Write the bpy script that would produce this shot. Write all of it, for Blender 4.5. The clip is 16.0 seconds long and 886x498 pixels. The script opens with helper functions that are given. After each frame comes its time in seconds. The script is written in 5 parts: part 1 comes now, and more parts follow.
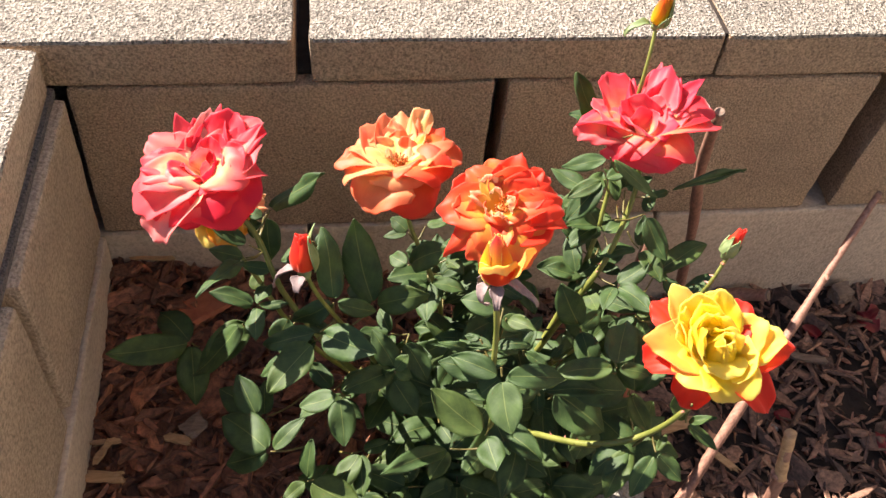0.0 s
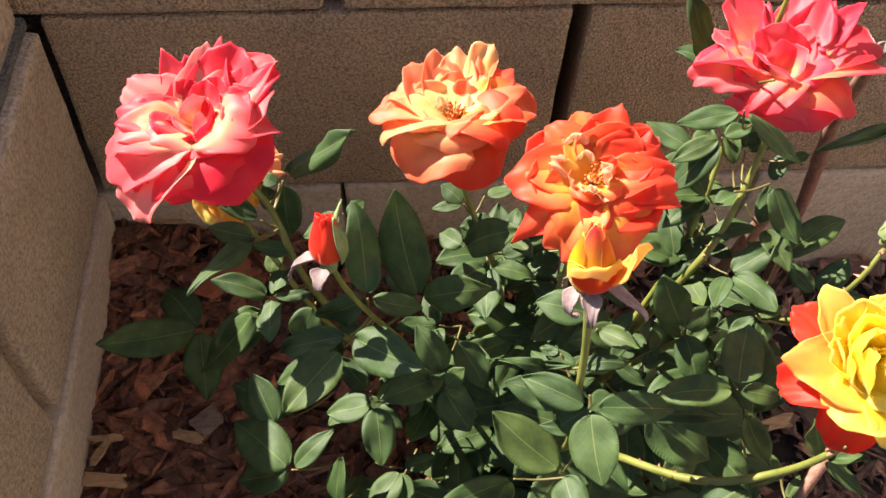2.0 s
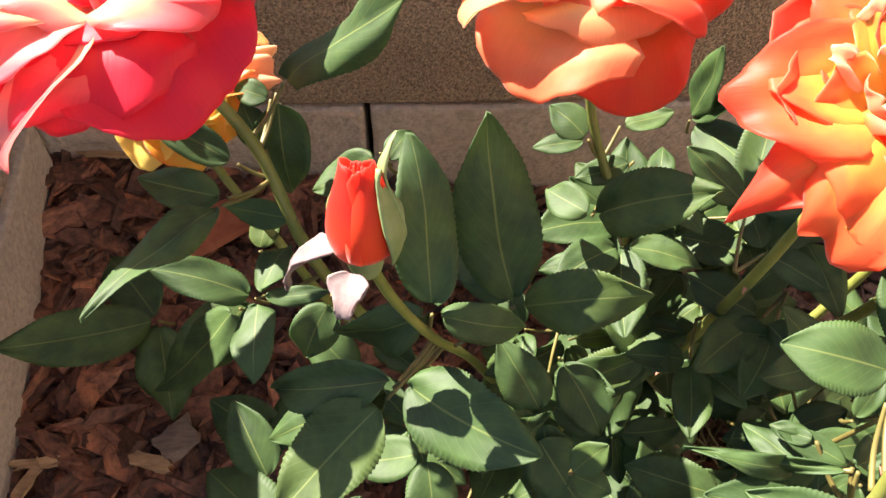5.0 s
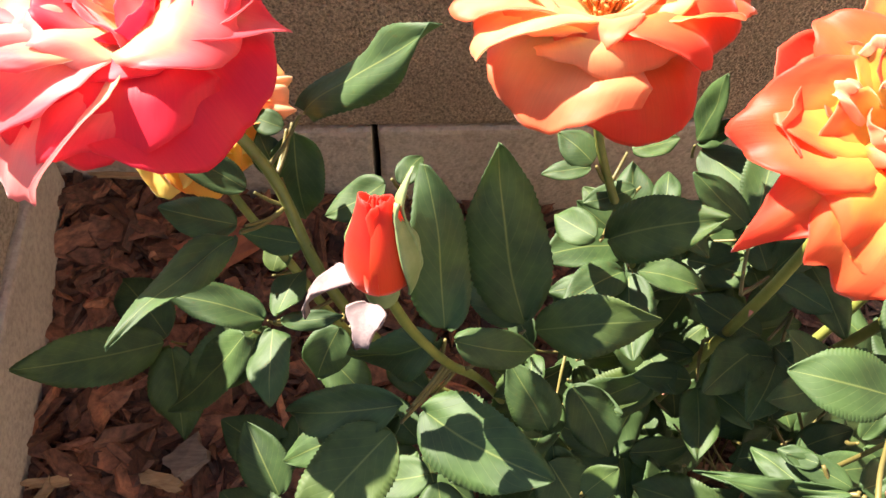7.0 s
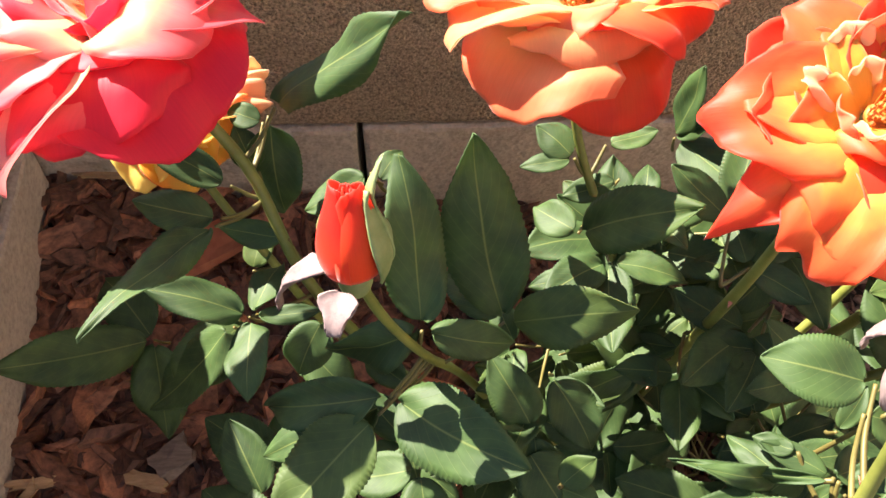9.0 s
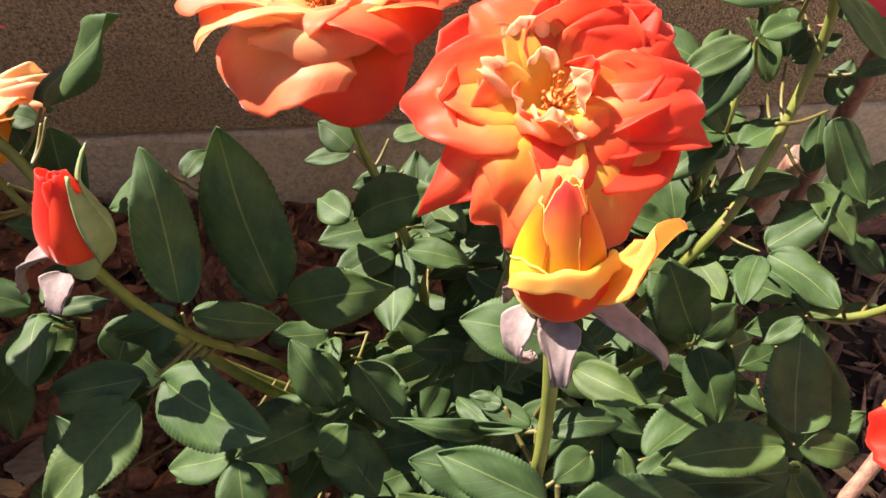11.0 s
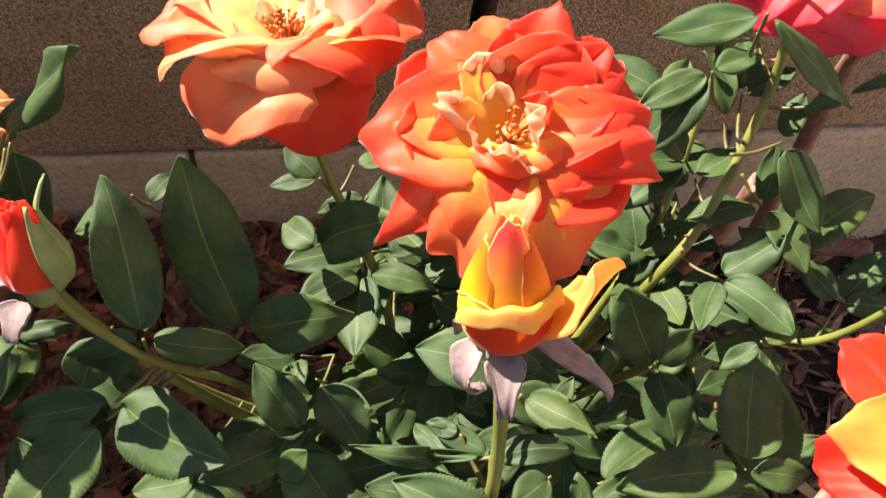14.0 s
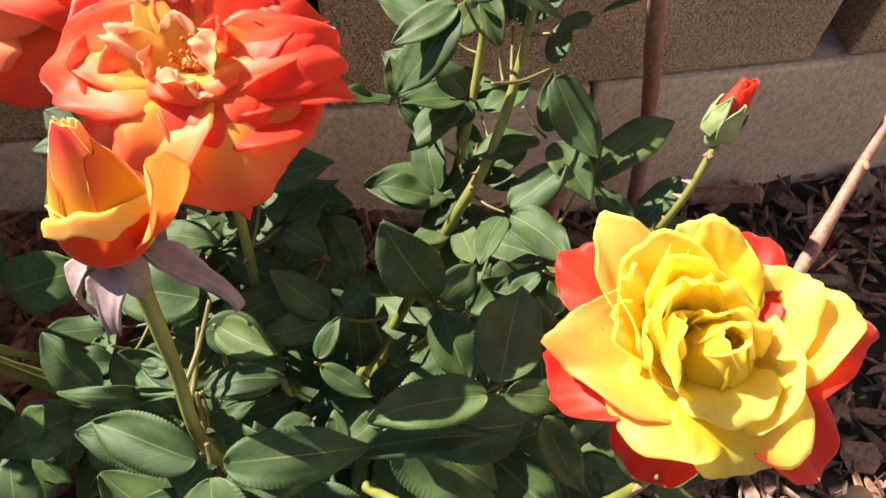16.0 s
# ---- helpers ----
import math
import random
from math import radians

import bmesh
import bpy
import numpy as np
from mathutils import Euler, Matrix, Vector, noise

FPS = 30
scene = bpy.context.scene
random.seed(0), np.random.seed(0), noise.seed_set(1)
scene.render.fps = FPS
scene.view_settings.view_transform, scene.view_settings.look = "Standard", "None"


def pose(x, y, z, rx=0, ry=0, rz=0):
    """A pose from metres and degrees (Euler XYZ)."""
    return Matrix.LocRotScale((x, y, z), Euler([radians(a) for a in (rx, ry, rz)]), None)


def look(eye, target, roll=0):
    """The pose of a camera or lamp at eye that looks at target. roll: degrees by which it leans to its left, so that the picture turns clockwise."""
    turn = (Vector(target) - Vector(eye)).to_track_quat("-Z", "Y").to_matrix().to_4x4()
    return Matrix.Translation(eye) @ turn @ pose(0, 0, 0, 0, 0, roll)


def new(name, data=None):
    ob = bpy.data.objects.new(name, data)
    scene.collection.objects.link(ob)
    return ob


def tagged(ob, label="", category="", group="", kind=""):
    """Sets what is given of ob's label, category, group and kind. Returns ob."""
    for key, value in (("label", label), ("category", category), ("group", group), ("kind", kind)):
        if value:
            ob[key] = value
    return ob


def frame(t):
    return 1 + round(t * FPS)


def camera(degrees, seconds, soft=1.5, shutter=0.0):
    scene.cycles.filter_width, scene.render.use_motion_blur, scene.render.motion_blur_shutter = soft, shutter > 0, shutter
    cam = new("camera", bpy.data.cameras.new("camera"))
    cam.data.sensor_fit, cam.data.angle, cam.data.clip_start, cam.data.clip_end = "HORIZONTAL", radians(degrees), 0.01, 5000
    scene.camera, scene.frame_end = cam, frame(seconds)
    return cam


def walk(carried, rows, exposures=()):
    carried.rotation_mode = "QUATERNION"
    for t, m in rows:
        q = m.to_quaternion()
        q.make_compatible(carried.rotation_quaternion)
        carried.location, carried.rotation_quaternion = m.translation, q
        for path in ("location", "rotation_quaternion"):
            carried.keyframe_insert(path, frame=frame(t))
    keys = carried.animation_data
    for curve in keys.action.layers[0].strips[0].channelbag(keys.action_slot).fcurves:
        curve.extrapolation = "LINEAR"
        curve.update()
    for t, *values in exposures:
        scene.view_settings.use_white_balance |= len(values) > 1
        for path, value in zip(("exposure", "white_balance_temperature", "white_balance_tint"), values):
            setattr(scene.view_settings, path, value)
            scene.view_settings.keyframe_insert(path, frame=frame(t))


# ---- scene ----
cam = camera(59.3, 16.0)
PATH = [
    (0, (0.254, -0.569, 0.805), (0.48, 0.655, -0.761), 5.9),
    (0.5, (0.254, -0.568, 0.804), (0.472, 0.652, -0.766), 5.5),
    (1, (0.259, -0.549, 0.788), (0.46, 0.647, -0.802), 5.2),
    (1.5, (0.261, -0.509, 0.756), (0.432, 0.638, -0.874), 4.7),
    (2, (0.255, -0.464, 0.71), (0.372, 0.643, -0.952), 3.0),
    (2.5, (0.247, -0.415, 0.659), (0.3, 0.639, -1.04), 0.8),
    (3, (0.237, -0.381, 0.617), (0.27, 0.608, -1.122), 0.6),
    (3.5, (0.238, -0.356, 0.572), (0.286, 0.581, -1.194), 1.1),
    (4, (0.237, -0.342, 0.548), (0.316, 0.582, -1.224), 2.7),
    (4.5, (0.233, -0.336, 0.543), (0.326, 0.6, -1.223), 3.6),
    (7, (0.226, -0.333, 0.551), (0.314, 0.646, -1.191), 3.0),
    (7.5, (0.226, -0.335, 0.55), (0.318, 0.643, -1.192), 3.2),
    (8, (0.227, -0.336, 0.55), (0.322, 0.645, -1.191), 3.3),
    (8.2, (0.227, -0.336, 0.549), (0.324, 0.646, -1.19), 3.3),
    (10.3, (0.27, -0.348, 0.549), (0.415, 0.654, -1.175), 4.2),
    (10.5, (0.28, -0.352, 0.553), (0.45, 0.654, -1.167), 5.1),
    (11, (0.299, -0.361, 0.564), (0.509, 0.646, -1.151), 6.5),
    (11.5, (0.309, -0.363, 0.568), (0.542, 0.647, -1.142), 7.6),
    (12, (0.311, -0.361, 0.568), (0.547, 0.655, -1.138), 7.9),
    (12.5, (0.308, -0.36, 0.569), (0.546, 0.663, -1.133), 8.2),
    (13, (0.308, -0.36, 0.569), (0.555, 0.666, -1.13), 8.5),
    (13.5, (0.308, -0.36, 0.57), (0.565, 0.668, -1.127), 8.9),
    (14, (0.306, -0.36, 0.571), (0.567, 0.672, -1.122), 8.9),
    (14.5, (0.307, -0.361, 0.571), (0.569, 0.673, -1.121), 8.8),
    (15, (0.311, -0.364, 0.571), (0.574, 0.667, -1.122), 8.1),
    (15.5, (0.349, -0.376, 0.569), (0.615, 0.648, -1.128), 6.7),
    (16, (0.393, -0.39, 0.563), (0.679, 0.629, -1.134), 5.9),
]
walk(cam, [(t, look(eye, target, roll)) for t, eye, target, roll in PATH],
     exposures=[(t, 1.68 + more, 6900, 10) for t, more in ((0, 0.0), (2, 0.0), (3, 0.1), (3.5, 0.35), (4, 0.58), (8.2, 0.58), (10.3, 0.25), (11, 0.0), (14.5, 0.0), (16, -0.08))])


# ---- light ----
SUN_AZIMUTH, SUN_HEIGHT = radians(-50), radians(43)      # from behind the back wall, over the corner
sun_way = Vector((math.sin(SUN_AZIMUTH) * math.cos(SUN_HEIGHT), math.cos(SUN_AZIMUTH) * math.cos(SUN_HEIGHT), math.sin(SUN_HEIGHT)))
world = bpy.data.worlds.new("sky")
scene.world = world
world.use_nodes = True
sky = world.node_tree.nodes.new("ShaderNodeTexSky")
sky.sky_type, sky.sun_disc = "NISHITA", False
sky.sun_elevation, sky.sun_rotation = SUN_HEIGHT, SUN_AZIMUTH
world.node_tree.links.new(sky.outputs[0], world.node_tree.nodes["Background"].inputs[0])
world.node_tree.nodes["Background"].inputs[1].default_value = 0.05
sun_data = bpy.data.lights.new("sun", "SUN")
sun_data.energy, sun_data.angle, sun_data.color = 5.0, radians(0.53), (1.0, 0.95, 0.87)
sun = new("sun", sun_data)
sun.matrix_world = look(sun_way * 5, (0, 0, 0))


# ---- materials ----
def material(name):
    m = bpy.data.materials.new(name)
    m.use_nodes = True
    m.node_tree.nodes.clear()
    return m, m.node_tree.nodes, m.node_tree.links


def node(nodes, kind, **values):
    n = nodes.new(kind)
    for key, value in values.items():
        n.inputs[key.replace("_", " ")].default_value = value
    return n


def ramp(nodes, links, source, stops):
    r = nodes.new("ShaderNodeValToRGB")
    links.new(source, r.inputs[0])
    while len(r.color_ramp.elements) < len(stops):
        r.color_ramp.elements.new(0.5)
    for e, (place, colour) in zip(r.color_ramp.elements, stops):
        e.position, e.color = place, (*colour, 1)
    return r.outputs[0]


def blend(nodes, links, kind, factor, a, b):
    """Mixes two colours; factor, a and b are sockets or values."""
    m = nodes.new("ShaderNodeMix")
    m.data_type, m.blend_type = "RGBA", kind
    for socket, value in ((m.inputs[0], factor), (m.inputs[6], a), (m.inputs[7], b)):
        if hasattr(value, "is_linked"):
            links.new(value, socket)
        else:
            socket.default_value = value if isinstance(value, float) else (*value, 1)
    return m.outputs[2]


def bump(nodes, links, source, strength, depth, before=None):
    b = node(nodes, "ShaderNodeBump", Strength=strength, Distance=depth)
    links.new(source, b.inputs["Height"])
    if before:
        links.new(before, b.inputs["Normal"])
    return b.outputs[0]


def noise_of(nodes, links, coords, scale, detail=4.0, rough=0.6):
    n = node(nodes, "ShaderNodeTexNoise", Scale=scale, Detail=detail, Roughness=rough)
    links.new(coords, n.inputs["Vector"])
    return n.outputs[0]


def concrete(name, dark, light, grain, depth, pits=0.25):
    m, nodes, links = material(name)
    where = nodes.new("ShaderNodeNewGeometry").outputs["Position"]
    each = nodes.new("ShaderNodeObjectInfo").outputs["Random"]
    fine = noise_of(nodes, links, where, grain, 5.0, 0.65)
    broad = noise_of(nodes, links, where, 9.0, 4.0, 0.6)
    colour = ramp(nodes, links, fine, [(0.36, dark), (0.58, light)])
    stain = ramp(nodes, links, broad, [(0.25, (0.74, 0.7, 0.67)), (0.75, (1.08, 1.05, 1.0))])
    colour = blend(nodes, links, "MULTIPLY", 0.9, colour, stain)
    shade = ramp(nodes, links, each, [(0.0, (0.9, 0.88, 0.86)), (1.0, (1.06, 1.04, 1.02))])
    colour = blend(nodes, links, "MULTIPLY", 1.0, colour, shade)
    cells = node(nodes, "ShaderNodeTexVoronoi", Scale=grain * 1.3)
    links.new(where, cells.inputs["Vector"])
    hole = ramp(nodes, links, cells.outputs["Distance"], [(0.0, (1 - pits,) * 3), (0.35, (1, 1, 1))])
    colour = blend(nodes, links, "MULTIPLY", 1.0, colour, hole)
    skin = node(nodes, "ShaderNodeBsdfPrincipled", Roughness=0.92)
    links.new(colour, skin.inputs["Base Color"])
    n1 = bump(nodes, links, fine, 0.8, depth)
    n2 = bump(nodes, links, cells.outputs["Distance"], 0.7, depth * 1.3, n1)
    links.new(n2, skin.inputs["Normal"])
    links.new(skin.outputs[0], nodes.new("ShaderNodeOutputMaterial").inputs[0])
    return m


def petal_skin(name, heart, middle, edge, vein=0.09, glow=0.54, reach=-0.04):
    """Petal colour runs from the claw to the rim."""
    m, nodes, links = material(name)
    uv = nodes.new("ShaderNodeUVMap")
    uv.uv_map = "petal"
    parts = nodes.new("ShaderNodeSeparateXYZ")
    links.new(uv.outputs[0], parts.inputs[0])
    where = nodes.new("ShaderNodeNewGeometry").outputs["Position"]
    each = nodes.new("ShaderNodeObjectInfo").outputs["Random"]
    cloud = noise_of(nodes, links, where, 55.0, 3.0)
    mix = nodes.new("ShaderNodeMath")
    mix.operation = "MULTIPLY_ADD"
    links.new(cloud, mix.inputs[0])
    mix.inputs[1].default_value = 0.34
    along = nodes.new("ShaderNodeMath")
    along.operation = "MULTIPLY_ADD"
    links.new(parts.outputs[1], along.inputs[0])
    along.inputs[1].default_value, along.inputs[2].default_value = 0.72, reach - 0.07
    links.new(along.outputs[0], mix.inputs[2])
    shift = nodes.new("ShaderNodeMath")
    shift.operation = "MULTIPLY_ADD"
    links.new(each, shift.inputs[0])
    shift.inputs[1].default_value = 0.44
    links.new(mix.outputs[0], shift.inputs[2])
    colour = ramp(nodes, links, shift.outputs[0], [(0.42, heart), (0.66, middle), (0.94, edge)])
    stretch = node(nodes, "ShaderNodeMapping", Scale=(38.0, 1.6, 1.0))
    links.new(uv.outputs[0], stretch.inputs[0])
    lines = noise_of(nodes, links, stretch.outputs[0], 2.2, 3.0)
    tone = ramp(nodes, links, lines, [(0.3, (1 - vein,) * 3), (0.7, (1, 1, 1))])
    colour = blend(nodes, links, "MULTIPLY", 1.0, colour, tone)
    skin = node(nodes, "ShaderNodeBsdfPrincipled", Roughness=0.5)
    skin.inputs["Specular IOR Level"].default_value = 0.45
    skin.inputs["Sheen Weight"].default_value = 0.35
    skin.inputs["Sheen Roughness"].default_value = 0.35
    links.new(colour, skin.inputs["Base Color"])
    links.new(bump(nodes, links, lines, 0.2, 0.0005), skin.inputs["Normal"])
    thin = nodes.new("ShaderNodeBsdfTranslucent")
    soft = node(nodes, "ShaderNodeGamma", Gamma=0.5)
    links.new(colour, soft.inputs[0])
    links.new(soft.outputs[0], thin.inputs[0])
    both = node(nodes, "ShaderNodeMixShader", Fac=glow)
    links.new(skin.outputs[0], both.inputs[1])
    links.new(thin.outputs[0], both.inputs[2])
    links.new(both.outputs[0], nodes.new("ShaderNodeOutputMaterial").inputs[0])
    return m


def leaf_skin(name, dark, light, rough, glow, rib, gloss):
    m, nodes, links = material(name)
    uv = nodes.new("ShaderNodeUVMap")
    uv.uv_map = "petal"
    parts = nodes.new("ShaderNodeSeparateXYZ")
    links.new(uv.outputs[0], parts.inputs[0])
    side = nodes.new("ShaderNodeMath")
    side.operation = "ABSOLUTE"
    shifted = nodes.new("ShaderNodeMath")
    shifted.operation = "SUBTRACT"
    links.new(parts.outputs[0], shifted.inputs[0])
    shifted.inputs[1].default_value = 0.5
    links.new(shifted.outputs[0], side.inputs[0])
    # side veins run forward from the midrib
    slant = nodes.new("ShaderNodeMath")
    slant.operation = "MULTIPLY_ADD"
    links.new(side.outputs[0], slant.inputs[0])
    slant.inputs[1].default_value = -0.75
    links.new(parts.outputs[1], slant.inputs[2])
    wave = nodes.new("ShaderNodeMath")
    wave.operation = "MULTIPLY"
    links.new(slant.outputs[0], wave.inputs[0])
    wave.inputs[1].default_value = 9.0
    tooth = nodes.new("ShaderNodeMath")
    tooth.operation = "PINGPONG"
    links.new(wave.outputs[0], tooth.inputs[0])
    tooth.inputs[1].default_value = 0.5
    veins = ramp(nodes, links, tooth.outputs[0], [(0.0, (1, 1, 1)), (0.06, (0, 0, 0))])
    mid = ramp(nodes, links, side.outputs[0], [(0.0, (1, 1, 1)), (0.022, (0, 0, 0))])
    where = nodes.new("ShaderNodeNewGeometry").outputs["Position"]
    each = nodes.new("ShaderNodeObjectInfo").outputs["Random"]
    cloud = noise_of(nodes, links, where, 70.0, 4.0)
    colour = ramp(nodes, links, cloud, [(0.3, dark), (0.7, light)])
    tint = ramp(nodes, links, each, [(0.0, (0.78, 0.84, 0.82)), (0.7, (1.0, 1.0, 1.0)), (1.0, (1.4, 1.15, 0.85))])
    colour = blend(nodes, links, "MULTIPLY", 1.0, colour, tint)
    faint = blend(nodes, links, "MULTIPLY", 1.0, veins, (0.2, 0.2, 0.2))
    colour = blend(nodes, links, "MIX", faint, colour, rib)
    colour = blend(nodes, links, "MIX", mid, colour, rib)
    skin = node(nodes, "ShaderNodeBsdfPrincipled", Roughness=rough)
    skin.inputs["Specular IOR Level"].default_value = gloss
    links.new(colour, skin.inputs["Base Color"])
    n1 = bump(nodes, links, veins, 0.2, -0.0004)
    links.new(bump(nodes, links, cloud, 0.25, 0.0006, n1), skin.inputs["Normal"])
    thin = nodes.new("ShaderNodeBsdfTranslucent")
    links.new(blend(nodes, links, "MULTIPLY", 1.0, colour, (1.9, 1.8, 0.7)), thin.inputs[0])
    both = node(nodes, "ShaderNodeMixShader", Fac=glow)
    links.new(skin.outputs[0], both.inputs[1])
    links.new(thin.outputs[0], both.inputs[2])
    links.new(both.outputs[0], nodes.new("ShaderNodeOutputMaterial").inputs[0])
    return m


def mottled(name, dark, light, scale, rough=0.7, depth=0.0006, island=False, stretch=(1, 1, 1), varied=False):
    m, nodes, links = material(name)
    where = nodes.new("ShaderNodeNewGeometry")
    spread = node(nodes, "ShaderNodeMapping", Scale=stretch)
    links.new(where.outputs["Position"], spread.inputs[0])
    cloud = noise_of(nodes, links, spread.outputs[0], scale, 5.0, 0.65)
    colour = ramp(nodes, links, cloud, [(0.28, dark), (0.72, light)])
    each = where.outputs["Random Per Island"] if island else nodes.new("ShaderNodeObjectInfo").outputs["Random"]
    tint = ramp(nodes, links, each, [(0.0, (0.34, 0.33, 0.34)), (0.5, (0.9, 0.86, 0.84)), (0.9, (1.3, 1.2, 1.1)), (1.0, (2.1, 1.9, 1.6))]
                if island or varied else [(0.0, (0.85, 0.85, 0.85)), (1.0, (1.12, 1.12, 1.12))])
    colour = blend(nodes, links, "MULTIPLY", 1.0, colour, tint)
    skin = node(nodes, "ShaderNodeBsdfPrincipled", Roughness=rough)
    links.new(colour, skin.inputs["Base Color"])
    links.new(bump(nodes, links, cloud, 0.8, depth), skin.inputs["Normal"])
    links.new(skin.outputs[0], nodes.new("ShaderNodeOutputMaterial").inputs[0])
    return m


BLOCK = concrete("block_face", (0.305, 0.22, 0.155), (0.73, 0.54, 0.385), 430.0, 0.0026, 0.8)
CAP = concrete("cap_stone", (0.129, 0.11, 0.0966), (0.628, 0.563, 0.519), 300.0, 0.008, 0.85)
FOOT = concrete("footing", (0.493, 0.403, 0.328), (0.679, 0.566, 0.47), 200.0, 0.0008, 0.1)
# the side wall's pinker, smoother skins, made paler for light bounced onto it
SIDE_FOOT = concrete("side_footing", (0.54, 0.45, 0.4), (0.7, 0.61, 0.54), 200.0, 0.0008, 0.1)
SIDE_BLOCK = concrete("side_block_face", (0.332, 0.27, 0.222), (0.605, 0.498, 0.411), 300.0, 0.0012)
MORTAR = concrete("mortar", (0.0838, 0.0814, 0.0934), (0.228, 0.216, 0.228), 420.0, 0.002)
SAND = concrete("sandy_mortar", (0.31, 0.247, 0.197), (0.535, 0.438, 0.35), 420.0, 0.0022)
# skin of the added slab; its tone sets how much light it bounces
BOUNCE_SLAB = concrete("bounce_slab_skin", (0.106, 0.089, 0.073), (0.163, 0.138, 0.114), 90.0, 0.001, 0.1)
SOIL = mottled("soil", (0.0128, 0.008, 0.0064), (0.0448, 0.0272, 0.0208), 90.0, 0.95, 0.004)
BARK = mottled("bark", (0.032, 0.0125, 0.008), (0.366, 0.152, 0.0894), 120.0, 0.7, 0.0014, True, (1, 1, 2.5))
CHIP = mottled("bark_chip", (0.0678, 0.0272, 0.019), (0.407, 0.168, 0.0976), 140.0, 0.66, 0.0016, False, (1, 1, 2.5), True)
SHRED = mottled("shredded_bark", (0.0703, 0.0396, 0.0307), (0.396, 0.223, 0.164), 160.0, 0.7, 0.001, True, (1, 1, 2.5))
PALE_WOOD = mottled("pale_wood", (0.306, 0.1665, 0.08295), (0.561, 0.357, 0.192), 160.0, 0.75, 0.0006, False, (0.4, 2, 2))
GREY_WOOD = mottled("grey_wood", (0.136, 0.0885, 0.0677), (0.282, 0.198, 0.151), 160.0, 0.8, 0.0006, False, (0.4, 2, 2))
CANE_DRY = mottled("dry_cane_bark", (0.153, 0.0684, 0.0504), (0.468, 0.234, 0.1656), 130.0, 0.6, 0.0006, False, (2, 2, 0.5))
CANE_GREEN = mottled("green_cane", (0.108, 0.126, 0.0234), (0.252, 0.252, 0.0612), 60.0, 0.42, 0.0003)
CANE_RED = mottled("red_petiole", (0.1, 0.085, 0.022), (0.19, 0.15, 0.045), 60.0, 0.5, 0.0003)
THORN = mottled("thorn_red", (0.3392, 0.1088, 0.07472), (0.4896, 0.2176, 0.1496), 200.0, 0.5, 0.0002)
SEPAL = mottled("sepal_green", (0.1229, 0.1802, 0.0578), (0.2601, 0.3026, 0.1374), 120.0, 0.55, 0.0003)
SEPAL_PINK = mottled("sepal_mauve", (0.17, 0.105, 0.11), (0.31, 0.225, 0.215), 170.0, 0.65, 0.0005)
STAMEN = mottled("stamen", (0.3, 0.05, 0.01), (0.7, 0.22, 0.03), 300.0, 0.6, 0.0002)
STONE = concrete("grey_stone", (0.2048, 0.1904, 0.1776), (0.4352, 0.408, 0.3808), 260.0, 0.002)
CLAY = mottled("terracotta", (0.2805, 0.0765, 0.0408), (0.459, 0.153, 0.0765), 70.0, 0.75, 0.0006)
LEAF_TOP = leaf_skin("leaf_upper", (0.03, 0.062, 0.0145), (0.07, 0.126, 0.031), 0.64, 0.28, (0.17, 0.21, 0.06), 0.6)
LEAF_UNDER = leaf_skin("leaf_lower", (0.06, 0.1, 0.042), (0.1, 0.155, 0.066), 0.6, 0.3, (0.17, 0.21, 0.09), 0.3)
CORAL_IN = petal_skin("coral_petal", (1.0, 0.6, 0.1), (0.98, 0.19, 0.06), (0.95, 0.065, 0.03), reach=-0.08)
CORAL_OUT = petal_skin("coral_petal_back", (1.0, 0.68, 0.32), (0.98, 0.34, 0.19), (0.96, 0.14, 0.08), reach=-0.06)
ORANGE_IN = petal_skin("orange_petal", (1.0, 0.8, 0.3), (1.0, 0.52, 0.24), (0.97, 0.22, 0.1), reach=-0.14)
ORANGE_OUT = petal_skin("orange_petal_back", (1.0, 0.72, 0.36), (0.98, 0.44, 0.22), (0.95, 0.18, 0.09), reach=-0.12)
PINK_IN = petal_skin("pink_petal", (1.0, 0.56, 0.28), (0.95, 0.19, 0.2), (0.9, 0.05, 0.09), reach=-0.1)
PINK_OUT = petal_skin("pink_petal_back", (1.0, 0.84, 0.72), (0.97, 0.4, 0.38), (0.9, 0.06, 0.09), reach=-0.16)
ROSY_IN = petal_skin("rosy_petal", (1.0, 0.5, 0.26), (0.95, 0.19, 0.22), (0.9, 0.055, 0.11), reach=-0.08)
DEEP = petal_skin("crimson_petal", (1.0, 0.34, 0.18), (0.9, 0.085, 0.11), (0.86, 0.025, 0.065), reach=-0.05)
# paler copy of the pink petal; on the large rose it paints sunlight
PALE = petal_skin("pale_pink_petal", (1.0, 0.72, 0.42), (0.98, 0.42, 0.38), (0.93, 0.12, 0.15), reach=-0.06)
CREAM = petal_skin("cream_petal", (1.0, 0.76, 0.3), (1.0, 0.74, 0.46), (0.98, 0.5, 0.3))
RED_OUT = petal_skin("red_petal_back", (0.95, 0.09, 0.02), (0.93, 0.062, 0.022), (0.88, 0.035, 0.02))
FLAME = petal_skin("flame_petal", (1.0, 0.66, 0.02), (0.98, 0.34, 0.015), (0.9, 0.05, 0.02), reach=-0.04)
EMBER = petal_skin("ember_petal", (0.9, 0.05, 0.006), (0.93, 0.06, 0.008), (0.96, 0.12, 0.014))
YELLOW_IN = petal_skin("yellow_petal", (1.0, 0.76, 0.02), (1.0, 0.86, 0.08), (1.0, 0.92, 0.26), 0.05, 0.7)
BLUSH_TIP = petal_skin("blush_tip_petal", (1.0, 0.72, 0.02), (1.0, 0.45, 0.03), (0.85, 0.05, 0.07), 0.05, 0.5, 0.06)
